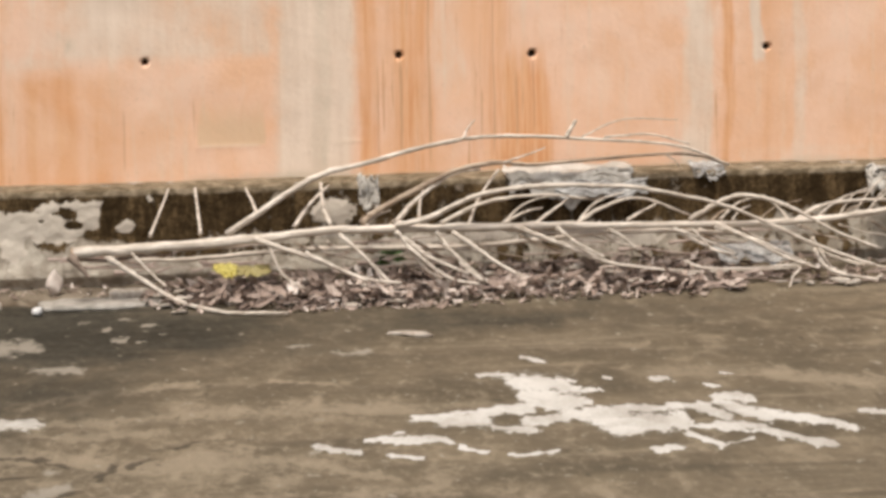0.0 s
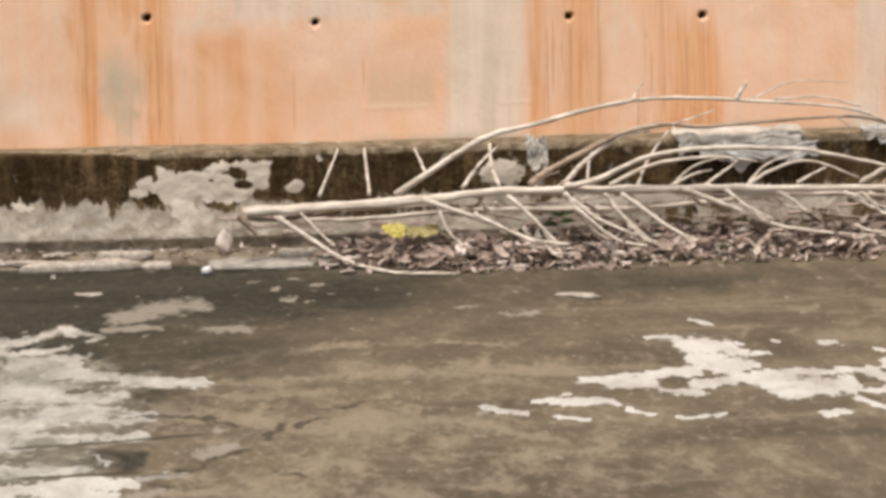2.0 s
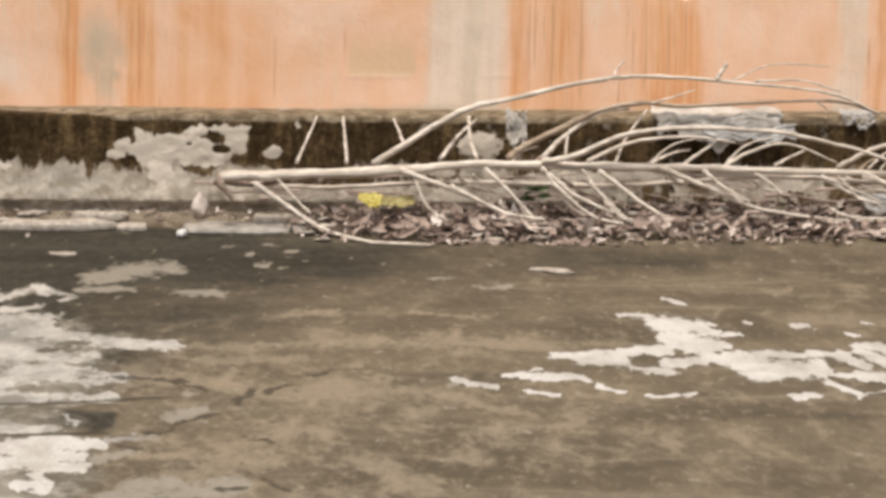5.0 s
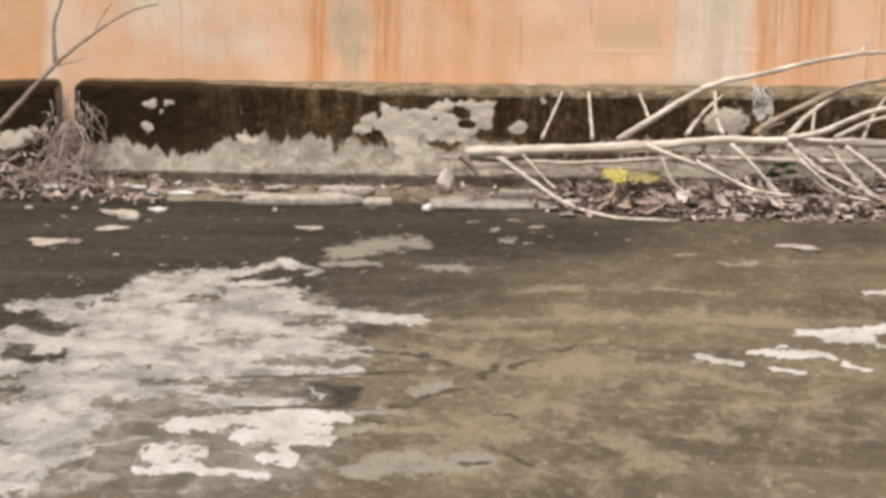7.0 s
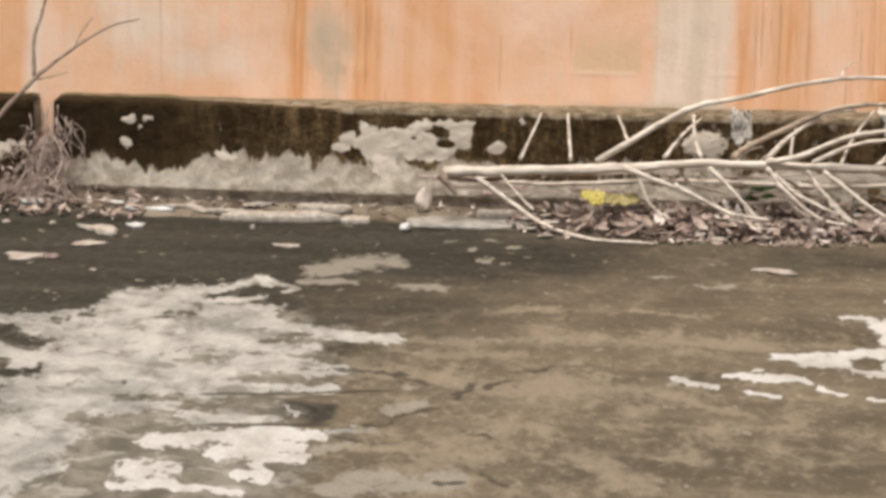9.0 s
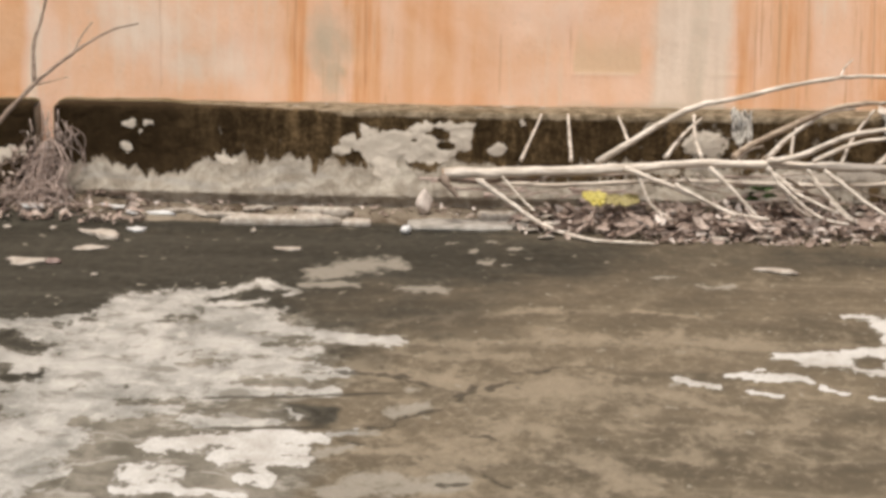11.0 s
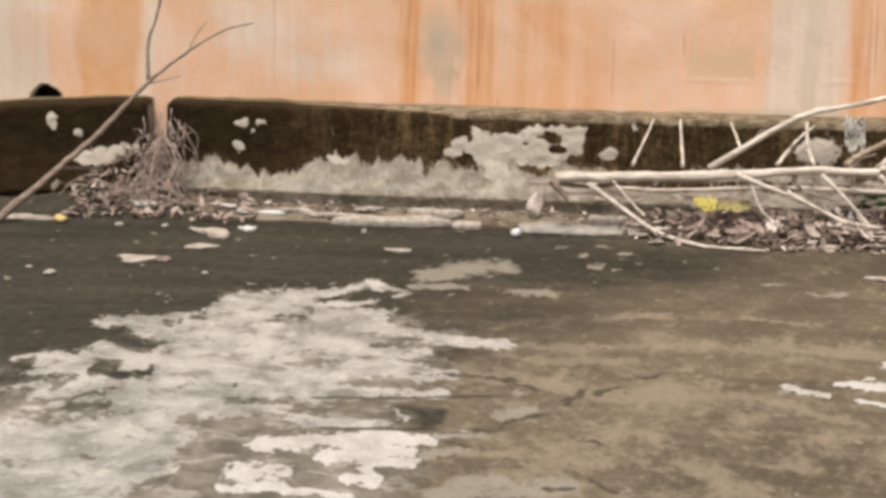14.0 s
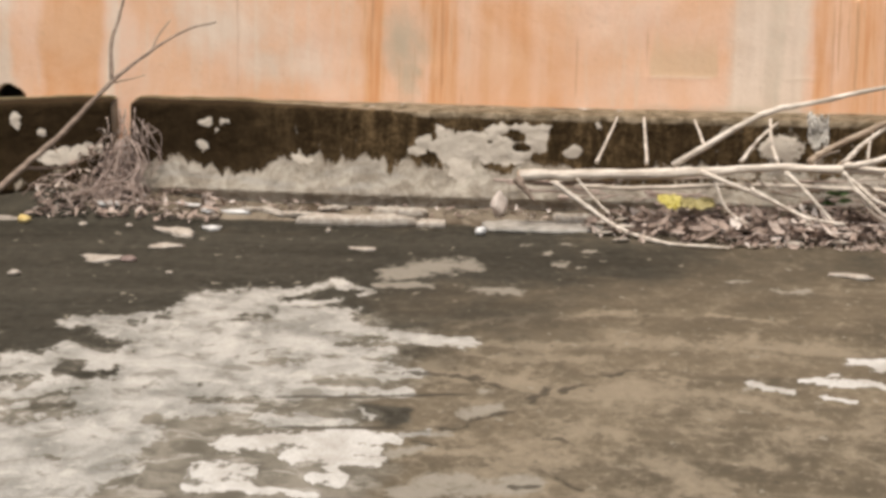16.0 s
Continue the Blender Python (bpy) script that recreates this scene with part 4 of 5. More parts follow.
# ---------- fallen branch ----------
def make_fallen_branch():
    base = tagged(new("fallen_branch"), "long bleached bare branch lying on leaf litter against the kerb", "branch")
    base.location = (1.5, 11.1, 0.0)
    bpy.context.view_layer.update()
    back = base.matrix_world.inverted()
    rng = random.Random(5)

    def limb(name, r0, r1, *points, material=BARK, sides=8):
        r0, r1 = (r0 * 0.74, r1 * 0.85) if name == "stem" else (r0 * 0.86, r1 * 0.95)
        bm = tube(bmesh.new(), [back @ Vector(p) for p in points], r0, r1, sides, 6, 0.14, rng)
        return part(name, bm, material, stem if name.endswith("twig") or name in ("shoot", "stub") else base)

    stem = base
    stem = limb("stem", 0.0275, 0.012, (0.069, 11.1, 0.188), (0.39, 11.1, 0.204), (0.711, 11.1, 0.218), (1.014, 11.1, 0.242), (1.524, 11.1, 0.233), (1.915, 11.1, 0.227),
                (2.456, 11.1, 0.215), (2.77, 11.1, 0.220), (3.087, 11.1, 0.255), (3.5, 11.12, 0.30), sides=12)
    bm = bmesh.new()
    bmesh.ops.create_cone(bm, cap_ends=True, segments=12, radius1=0.0205, radius2=0.0195, depth=0.006)
    bm.transform(back @ pose(0.066, 11.1, 0.188, 0, 82, 0))
    part("cut_end", bm, CUT, base, "brown splintered end of the stem")
    limb("torn_bark", 0.024, 0.006, (0.062, 11.09, 0.178), (0.085, 11.07, 0.150), (0.125, 11.06, 0.105), material=SAPLING)
    limb("torn_bark", 0.012, 0.005, (0.075, 11.11, 0.172), (0.16, 11.11, 0.160), (0.30, 11.12, 0.168), (0.42, 11.12, 0.172), material=SAPLING)
    limb("lower_stem", 0.010, 0.008, (0.18, 11.2, 0.152), (0.471, 11.19, 0.140), (0.918, 11.18, 0.165), (1.492, 11.18, 0.154), (2.051, 11.17, 0.190), (2.49, 11.16, 0.171))
    limb("trailing_twig", 0.012, 0.006, (0.191, 11.05, 0.179), (0.31, 11.03, 0.095), (0.425, 10.98, 0.030), (0.573, 10.80, 0.012), (0.72, 10.75, 0.012), (0.80, 10.74, 0.010))
    limb("upper_branch", 0.015, 0.005, (0.611, 11.100, 0.240), (0.921, 11.143, 0.421), (1.129, 11.186, 0.470), (1.443, 11.229, 0.533), (1.656, 11.271, 0.540), (1.976, 11.314, 0.512), (2.300, 11.357, 0.474), (2.501, 11.400, 0.391))
    limb("upper_branch", 0.015, 0.005, (1.098, 11.120, 0.261), (1.164, 11.163, 0.300), (1.438, 11.206, 0.422), (1.610, 11.249, 0.447), (1.762, 11.291, 0.430), (2.190, 11.334, 0.447), (2.368, 11.377, 0.434), (2.505, 11.420, 0.388), material=BARK_DARK)
    limb("arched_twig", 0.013, 0.006, (1.215, 11.080, 0.252), (1.336, 11.064, 0.281), (1.518, 11.047, 0.359), (1.720, 11.031, 0.385), (2.025, 11.015, 0.377), (2.227, 10.999, 0.342), (2.430, 10.982, 0.286), (2.737, 10.966, 0.144), (2.942, 10.950, 0.067))
    limb("twig", 0.01, 0.004, (1.381, 11.100, 0.254), (1.550, 11.133, 0.319), (1.762, 11.167, 0.335), (1.933, 11.200, 0.310))
    limb("twig", 0.012, 0.005, (1.218, 11.100, 0.260), (1.309, 11.167, 0.339), (1.442, 11.233, 0.409), (1.554, 11.300, 0.417))
    limb("twig", 0.009, 0.004, (1.606, 11.100, 0.246), (1.696, 11.150, 0.277), (1.766, 11.200, 0.282))
    limb("twig", 0.009, 0.004, (1.719, 11.100, 0.236), (1.789, 11.150, 0.274), (1.860, 11.200, 0.312))
    limb("arched_twig", 0.01, 0.004, (1.874, 11.100, 0.231), (1.960, 11.117, 0.283), (2.108, 11.133, 0.317), (2.299, 11.150, 0.246))
    limb("twig", 0.008, 0.004, (2.060, 11.100, 0.241), (2.122, 11.150, 0.263), (2.184, 11.200, 0.281))
    limb("arched_twig", 0.012, 0.005, (2.289, 11.100, 0.233), (2.428, 11.070, 0.315), (2.547, 11.040, 0.315), (2.664, 11.010, 0.270), (2.803, 10.980, 0.191), (2.963, 10.950, 0.128))
    limb("arched_twig", 0.013, 0.005, (2.686, 11.100, 0.219), (2.779, 11.133, 0.263), (2.914, 11.167, 0.275), (3.200, 11.200, 0.267))
    limb("twig", 0.008, 0.004, (0.340, 11.100, 0.243), (0.387, 11.210, 0.324), (0.419, 11.320, 0.379))
    limb("twig", 0.008, 0.005, (0.520, 11.100, 0.243), (0.518, 11.210, 0.309), (0.515, 11.320, 0.380))
    limb("twig", 0.007, 0.004, (0.726, 11.150, 0.304), (0.713, 11.235, 0.340), (0.697, 11.320, 0.374))
    limb("twig", 0.01, 0.004, (0.853, 11.100, 0.258), (0.924, 11.200, 0.327), (0.999, 11.300, 0.377))
    limb("twig", 0.01, 0.006, (0.984, 11.100, 0.262), (0.968, 11.200, 0.315), (0.970, 11.300, 0.384))
    limb("twig", 0.008, 0.005, (1.483, 11.100, 0.250), (1.535, 11.200, 0.327), (1.621, 11.300, 0.415))
    limb("twig", 0.007, 0.004, (1.304, 11.100, 0.277), (1.312, 11.150, 0.321), (1.330, 11.200, 0.365))
    limb("twig", 0.012, 0.006, (0.709, 11.080, 0.225), (0.926, 11.047, 0.145), (1.083, 11.013, 0.080), (1.241, 10.980, 0.057))
    limb("twig", 0.01, 0.005, (1.012, 11.080, 0.229), (1.108, 11.040, 0.140), (1.183, 11.000, 0.062))
    limb("twig", 0.01, 0.005, (0.887, 11.050, 0.171), (1.004, 11.025, 0.113), (1.102, 11.000, 0.069))
    limb("twig", 0.01, 0.006, (1.215, 11.080, 0.232), (1.331, 11.040, 0.142), (1.467, 11.000, 0.082))
    limb("twig", 0.01, 0.006, (1.250, 11.040, 0.186), (1.387, 11.010, 0.073), (1.504, 10.980, 0.045))
    limb("twig", 0.011, 0.005, (1.419, 11.080, 0.225), (1.575, 11.040, 0.113), (1.671, 11.000, 0.064), (1.827, 10.960, 0.040))
    limb("twig", 0.009, 0.005, (1.384, 11.050, 0.185), (1.511, 11.025, 0.066), (1.599, 11.000, 0.042))
    limb("long_twig", 0.012, 0.004, (1.644, 11.080, 0.237), (1.825, 11.060, 0.162), (1.986, 11.040, 0.098), (2.230, 11.020, 0.061), (2.412, 11.000, 0.058), (2.657, 10.980, 0.064))
    limb("twig", 0.01, 0.004, (1.798, 11.080, 0.228), (1.863, 11.040, 0.174), (1.958, 11.000, 0.126))
    limb("twig", 0.012, 0.005, (2.378, 11.080, 0.212), (2.544, 11.030, 0.152), (2.720, 10.980, 0.066))
    limb("twig", 0.012, 0.005, (2.545, 11.080, 0.223), (2.692, 11.037, 0.156), (2.828, 10.993, 0.085), (3.005, 10.950, 0.054))
    limb("twig", 0.008, 0.004, (1.984, 11.080, 0.215), (2.032, 11.065, 0.185), (2.081, 11.050, 0.150))
    limb("twig", 0.009, 0.004, (2.253, 11.080, 0.192), (2.338, 11.040, 0.147), (2.444, 11.000, 0.102))
    limb("twig", 0.009, 0.005, (2.725, 11.000, 0.129), (2.778, 10.960, 0.055), (2.945, 10.920, 0.018))
    limb("thin_twig", 0.005, 0.003, (1.480, 11.200, 0.541), (1.497, 11.225, 0.573), (1.529, 11.250, 0.604))
    limb("stub", 0.009, 0.008, (1.865, 11.240, 0.533), (1.881, 11.245, 0.563), (1.901, 11.250, 0.592))
    limb("thin_twig", 0.004, 0.002, (1.923, 11.250, 0.530), (2.079, 11.300, 0.584), (2.299, 11.350, 0.571))
    limb("thin_twig", 0.005, 0.003, (1.623, 11.200, 0.452), (1.710, 11.225, 0.473), (1.787, 11.250, 0.495))
    limb("thin_twig", 0.005, 0.003, (2.006, 11.250, 0.527), (2.184, 11.300, 0.526), (2.341, 11.350, 0.480))
    limb("thin_twig", 0.004, 0.002, (2.246, 11.300, 0.447), (2.283, 11.325, 0.422), (2.309, 11.350, 0.391))
    limb("twig", 0.007, 0.004, (0.758, 11.08, 0.200), (0.799, 11.047, 0.106), (0.846, 11.013, 0.067), (0.893, 10.98, 0.049))
    limb("twig", 0.006, 0.004, (0.270, 11.09, 0.190), (0.346, 11.04, 0.112), (0.39, 11.0, 0.077))
    limb("twig", 0.009, 0.004, (1.225, 11.08, 0.225), (1.256, 11.06, 0.18), (1.323, 11.03, 0.095), (1.42, 11.0, 0.047), (1.477, 10.97, 0.034))
    limb("twig", 0.008, 0.004, (1.36, 11.08, 0.225), (1.398, 11.06, 0.181), (1.455, 11.027, 0.103), (1.521, 10.993, 0.055), (1.597, 10.96, 0.039))
    limb("twig", 0.008, 0.004, (1.809, 11.08, 0.219), (1.876, 11.05, 0.16), (1.95, 11.02, 0.115))
    limb("twig", 0.007, 0.004, (2.0, 11.08, 0.214), (2.038, 11.06, 0.186), (2.083, 11.04, 0.146))
    limb("twig", 0.009, 0.004, (2.226, 11.08, 0.207), (2.328, 11.055, 0.169), (2.447, 11.03, 0.118))
    limb("lower_stem", 0.008, 0.006, (1.60, 11.12, 0.222), (1.826, 11.12, 0.2), (2.032, 11.12, 0.195), (2.238, 11.12, 0.192), (2.425, 11.12, 0.175))
    limb("twig", 0.011, 0.005, (2.378, 11.08, 0.222), (2.504, 11.037, 0.162), (2.619, 10.993, 0.103), (2.723, 10.95, 0.067))
    limb("twig", 0.009, 0.005, (2.72, 11.0, 0.17), (2.742, 11.0, 0.128), (2.803, 10.977, 0.047), (2.922, 10.953, 0.02), (2.962, 10.93, 0.032))
    limb("twig", 0.007, 0.004, (2.29, 11.08, 0.205), (2.32, 11.05, 0.177), (2.36, 11.025, 0.134), (2.433, 11.0, 0.119))
    limb("twig", 0.007, 0.004, (2.667, 11.12, 0.205), (2.641, 11.175, 0.252), (2.583, 11.2, 0.302))
    limb("twig", 0.006, 0.004, (2.25, 11.0, 0.10), (2.321, 10.96, 0.078), (2.488, 10.965, 0.071), (2.659, 10.97, 0.074), (2.63, 10.935, 0.035), (2.613, 10.9, 0.008))
    # fine side shoots along the stem, most of them behind it
    for k in range(34):
        x = rng.uniform(0.8, 3.0)
        up = rng.random() < 0.55
        length = rng.uniform(0.08, 0.26)
        rise = rng.uniform(0.35, 0.75) * length * (1 if up else -0.62)
        y = rng.uniform(11.13, 11.24)
        z = 0.215 if up else 0.19
        limb("shoot", rng.uniform(0.004, 0.008), 0.0025, (x, y - 0.03, z), (x + length * 0.45, y, z + rise * 0.7), (x + length, y + 0.03 * (1 if up else -1), max(0.05, z + rise * (0.95 if up else 1.0))),
             material=rng.choice((BARK, BARK, BARK_DARK)), sides=6)
    return base


make_fallen_branch()


def make_sticks():
    """Short broken sticks strewn in the leaf heap."""
    rng = random.Random(77)
    bm = bmesh.new()
    for k in range(170):
        x, y = rng.uniform(0.4, 3.1), rng.uniform(10.86, 11.28)
        z = float(floor_height(x, y)) + rng.uniform(0.004, 0.035)
        a, half = rng.gauss(0, 0.7), rng.uniform(0.03, 0.10)
        dx, dy = half * math.cos(a), half * math.sin(a)
        tube(bm, [(x - dx, y - dy, z), (x, y + rng.gauss(0, 0.008), z + rng.uniform(0, 0.015)), (x + dx, y + dy, z + rng.uniform(-0.004, 0.02))], rng.uniform(0.002, 0.005), 0.0016, 5, 3, 0.2, rng)
    for k in range(36):
        x, y = rng.uniform(0.15, 2.6), rng.uniform(11.20, 11.32)
        z, half = rng.uniform(0.07, 0.17), rng.uniform(0.06, 0.20)
        tube(bm, [(x - half, y, z), (x, y + rng.gauss(0, 0.01), z + rng.gauss(0, 0.012)), (x + half, y, z + rng.gauss(0, 0.02))], rng.uniform(0.003, 0.009), 0.002, 6, 4, 0.25, rng)
    for line in (((2.07, 10.88, 0.013), (2.257, 10.9, 0.022), (2.44, 10.92, 0.034)), ((2.294, 10.93, 0.069), (2.323, 10.913, 0.023), (2.41, 10.897, 0.017), (2.437, 10.88, 0.008)), ((2.515, 10.95, 0.066), (2.437, 10.925, 0.052), (2.427, 10.9, 0.01))):
        tube(bm, line, 0.006, 0.004, 6, 4, 0.25, rng)
    tagged(part("broken_sticks", bm, STRAW), "short broken dry sticks strewn through the leaf heap", "sticks", kind="stuff")


make_sticks()


# ---------- dead sapling by the gap, with dry vines ----------
def make_sapling():
    base = tagged(new("dead_sapling"), "thin bare dead sapling leaning over the kerb gap", "sapling")
    rng = random.Random(8)

    def limb(name, r0, r1, *points):
        return part(name, tube(bmesh.new(), points, r0, r1, 7, 6, 0.12, rng), SAPLING, trunk if name == "twig" else base)

    trunk = base
    trunk = limb("trunk", 0.016, 0.003, (-1.93, 10.93, -0.02), (-1.692, 11.025, 0.188), (-1.562, 11.1, 0.304), (-1.396, 11.175, 0.482), (-1.26, 11.25, 0.59), (-1.146, 11.325, 0.657), (-1.047, 11.4, 0.679))
    limb("side_shoot", 0.008, 0.004, (-1.399, 11.18, 0.479), (-1.405, 11.233, 0.618), (-1.385, 11.267, 0.696), (-1.35, 11.3, 0.857), (-1.33, 11.3, 1.0))
    limb("twig", 0.004, 0.002, (-1.265, 11.25, 0.587), (-1.238, 11.3, 0.646), (-1.205, 11.32, 0.69))
    limb("twig", 0.003, 0.0015, (-1.392, 11.18, 0.478), (-1.34, 11.25, 0.483), (-1.291, 11.3, 0.493))
    limb("twig", 0.007, 0.003, (-1.70, 11.03, 0.183), (-1.565, 11.125, 0.177), (-1.453, 11.2, 0.215))
    limb("twig", 0.005, 0.003, (-1.60, 11.07, 0.27), (-1.588, 11.08, 0.255), (-1.578, 11.07, 0.235))


def make_vines():
    rng = random.Random(12)
    bm = bmesh.new()
    for k in range(150):
        x = rng.gauss(-1.375, 0.028)
        top = rng.uniform(0.05, 0.27)
        foot = x + rng.gauss(-0.035, 0.03)
        y = rng.uniform(11.20, 11.37)
        r = rng.uniform(0.0012, 0.0036)
        mid = 0.5 * (x + foot)
        tube(bm, [(x, y + 0.03, top), (mid + rng.gauss(0, 0.03), y + rng.gauss(0, 0.02), top * 0.65), (foot + rng.gauss(0, 0.03), y - 0.03, top * 0.3), (foot + rng.gauss(0, 0.02), y - 0.08, 0.02)], r, r * 0.6, 5, 4, 0.3, rng)
    for k in range(70):
        x, y, z = rng.gauss(-1.46, 0.08), rng.uniform(11.12, 11.33), abs(rng.gauss(0.04, 0.07)) + 0.02
        dx = rng.gauss(0, 0.10)
        tube(bm, [(x, y, z), (x + dx * 0.5, y - 0.01, z + rng.uniform(-0.02, 0.03)), (x + dx, y - 0.02, max(0.02, z - rng.uniform(0, 0.06)))], 0.0032, 0.0015, 5, 4, 0.3, rng)
    for k in range(22):
        x = rng.choice((rng.uniform(-1.37, -1.26), rng.uniform(-1.46, -1.36)))
        low = rng.uniform(0.10, 0.22)
        tube(bm, [(x, 11.36, rng.uniform(0.26, 0.37)), (x + rng.gauss(0, 0.018), 11.335, 0.27), (x + rng.gauss(0, 0.03), 11.33, 0.5 * (low + 0.27)), (x + rng.gauss(0, 0.025), 11.32, low)], 0.0022, 0.001, 5, 4, 0.3, rng)
    ob = part("dry_vine_tangle", bm, STRAW)
    tagged(ob, "tangle of dry brown vines hanging in the kerb gap", "dead vines", kind="stuff")


make_sapling()
make_vines()


# ---------- leaf litter ----------
LEAF_FACES = ((0, 1, 2), (0, 2, 3), (1, 4, 5, 2), (2, 5, 6, 3), (4, 7, 5), (5, 7, 6))


def leaf_outline(w, curl):
    return ((-1, 0, curl * 0.5), (-0.4, -w, 0.2), (-0.4, 0, 0.0), (-0.4, w, 0.2), (0.35, -w * 0.85, 0.25), (0.35, 0, 0.0), (0.35, w * 0.85, 0.25), (1, 0, curl * 0.6))


def make_large_leaves(parent, count, xr, yr, size, lift, seed):
    """Single curled leaves on top of a heap, each an object of its own on one of eight shapes."""
    rng = random.Random(seed)
    shapes = []
    for k in range(8):
        me = bpy.data.meshes.new("leaf")
        w, curl = rng.uniform(0.22, 0.5), rng.uniform(-0.5, 1.0)
        me.from_pydata([(a, b, c * 0.8) for a, b, c in leaf_outline(w, curl)], [], LEAF_FACES)
        me.materials.append(LARGE_LEAF)
        shapes.append(me)
    for k in range(count):
        x, y = rng.uniform(*xr), rng.uniform(*yr)
        ob = new("leaf", rng.choice(shapes))
        ob.parent = parent
        turn = Euler((rng.gauss(0, 0.4), rng.gauss(0, 0.4), rng.uniform(0, math.tau))).to_matrix().to_4x4()
        ob.matrix_world = Matrix.Translation((x, y, float(floor_height(x, y)) + 0.006 + rng.uniform(0, lift))) @ turn @ Matrix.Scale(rng.uniform(*size), 4)


def make_litter(name, spots, label, seed):
    """Many small curled leaves in one mesh. spots: count, x range, y range, size range, height above the floor."""
    rng = random.Random(seed)
    verts, faces = [], []
    for count, xr, yr, size, lift in spots:
        for _ in range(count):
            x, y = rng.uniform(*xr), rng.uniform(*yr)
            z = float(floor_height(x, y)) + 0.004 + rng.uniform(0, lift)
            s, w, curl = rng.uniform(*size), rng.uniform(0.16, 0.52), rng.uniform(-0.6, 1.1)
            m = Matrix.Translation((x, y, z)) @ Euler((rng.gauss(0, 0.45), rng.gauss(0, 0.45), rng.uniform(0, math.tau))).to_matrix().to_4x4()
            b = len(verts)
            for lx, ly, lz in leaf_outline(w, curl):
                verts.append(m @ Vector((lx * s, ly * s, lz * s * 0.8)))
            for f in LEAF_FACES:
                faces.append([b + q for q in f])
    me = bpy.data.meshes.new(name)
    me.from_pydata(verts, [], faces)
    me.materials.append(LEAVES)
    return tagged(new(name, me), label, "leaf litter", kind="stuff")


heap = make_litter("leaf_litter", [
    (850, (0.45, 2.45), (10.86, 11.24), (0.015, 0.050), 0.036), (140, (0.5, 2.4), (11.2, 11.33), (0.012, 0.035), 0.02), (500, (0.75, 2.3), (10.78, 11.0), (0.010, 0.026), 0.012), (260, (2.2, 3.3), (10.95, 11.32), (0.010, 0.03), 0.03),
    (160, (0.30, 0.70), (10.95, 11.30), (0.012, 0.03), 0.02)], "heap of dry brown and grey leaves under the branch", 21)
make_large_leaves(heap, 60, (0.45, 0.95), (10.99, 11.20), (0.034, 0.062), 0.04, 23)
make_large_leaves(heap, 120, (0.85, 2.3), (10.88, 11.18), (0.032, 0.058), 0.045, 24)
make_litter("leaf_litter", [(330, (-1.68, -1.0), (11.03, 11.34), (0.010, 0.028), 0.02), (120, (-1.0, 0.2), (11.2, 11.34), (0.008, 0.02), 0.01), (110, (-1.50, -1.34), (11.22, 11.36), (0.008, 0.022), 0.20), (60, (-1.66, -1.46), (11.18, 11.33), (0.008, 0.022), 0.10)], "dry leaf scraps along the kerb foot", 22)


# ---------- rubble and rubbish ----------
def chip(name, place, size, material, label, category, turn=0.0, flat=0.0, seed=1, sink=0.003, level=2, tip=0.0):
    ob = part(name, lump(size, seed, level, 0.30, flat), material)
    x, y = place
    ob.matrix_world = pose(x, y, float(floor_height(x, y)) - sink, tip, 0, turn)
    return tagged(ob, label, category)


shell = chip("mortar_lump", (0.0, 11.25), (0.030, 0.030, 0.092), make_plain("pinkish_mortar", (0.48, 0.39, 0.33), (0.62, 0.54, 0.47), 40), "pale pinkish mortar lump standing by the kerb", "rubble", 20, 0, 4, level=3)
for v in shell.data.vertices:
    k = 1.3 - 0.7 * min(1.0, v.co.z / 0.085)
    v.co.x, v.co.y = v.co.x * k, v.co.y * k
chip("foam_pebble", (-0.063, 10.95), (0.021, 0.02, 0.034), CHALK, "small white foam pebble on the wet floor", "pebble", 40, 0, 7)
chip("flat_stone", (1.183, 10.29), (0.066, 0.034, 0.026), RUBBLE, "flat pale elongated stone on the floor", "stone", 2, 0.5, 9, level=3)
chip("flat_stone", (-0.46, 10.57), (0.048, 0.03, 0.022), RUBBLE, "small flat pale stone on the wet floor", "stone", 5, 0.5, 11)
chip("pebble", (-0.601, 10.93), (0.012, 0.012, 0.02), RUBBLE, "tiny pale pebble on the wet floor", "pebble", 0, 0, 12)
chip("yellow_pebble", (-1.681, 10.96), (0.024, 0.022, 0.034), make_plain("ochre_stone", (0.52, 0.36, 0.12), (0.66, 0.50, 0.22)), "small ochre yellow pebble by the leaf scraps", "pebble", 0, 0, 13)
for x, y, sx, sy, sz, a, sd in ((-0.733, 11.18, 0.065, 0.04, 0.03, 8, 14), (-0.60, 11.28, 0.05, 0.03, 0.03, 20, 17),
                               (-1.13, 10.80, 0.045, 0.08, 0.03, 30, 18), (-1.145, 10.54, 0.05, 0.04, 0.02, 10, 19), (-0.42, 11.22, 0.05, 0.03, 0.03, -12, 20), (-0.85, 11.22, 0.06, 0.04, 0.03, -8, 24), (-1.83, 11.05, 0.12, 0.05, 0.022, 4, 26)):
    tagged(chip("mortar_flake", (x, y), (sx, sy, sz), RUBBLE, "thin pale mortar flake fallen at the kerb foot", "rubble", a, 0.45, sd, level=3), group="mortar flakes")
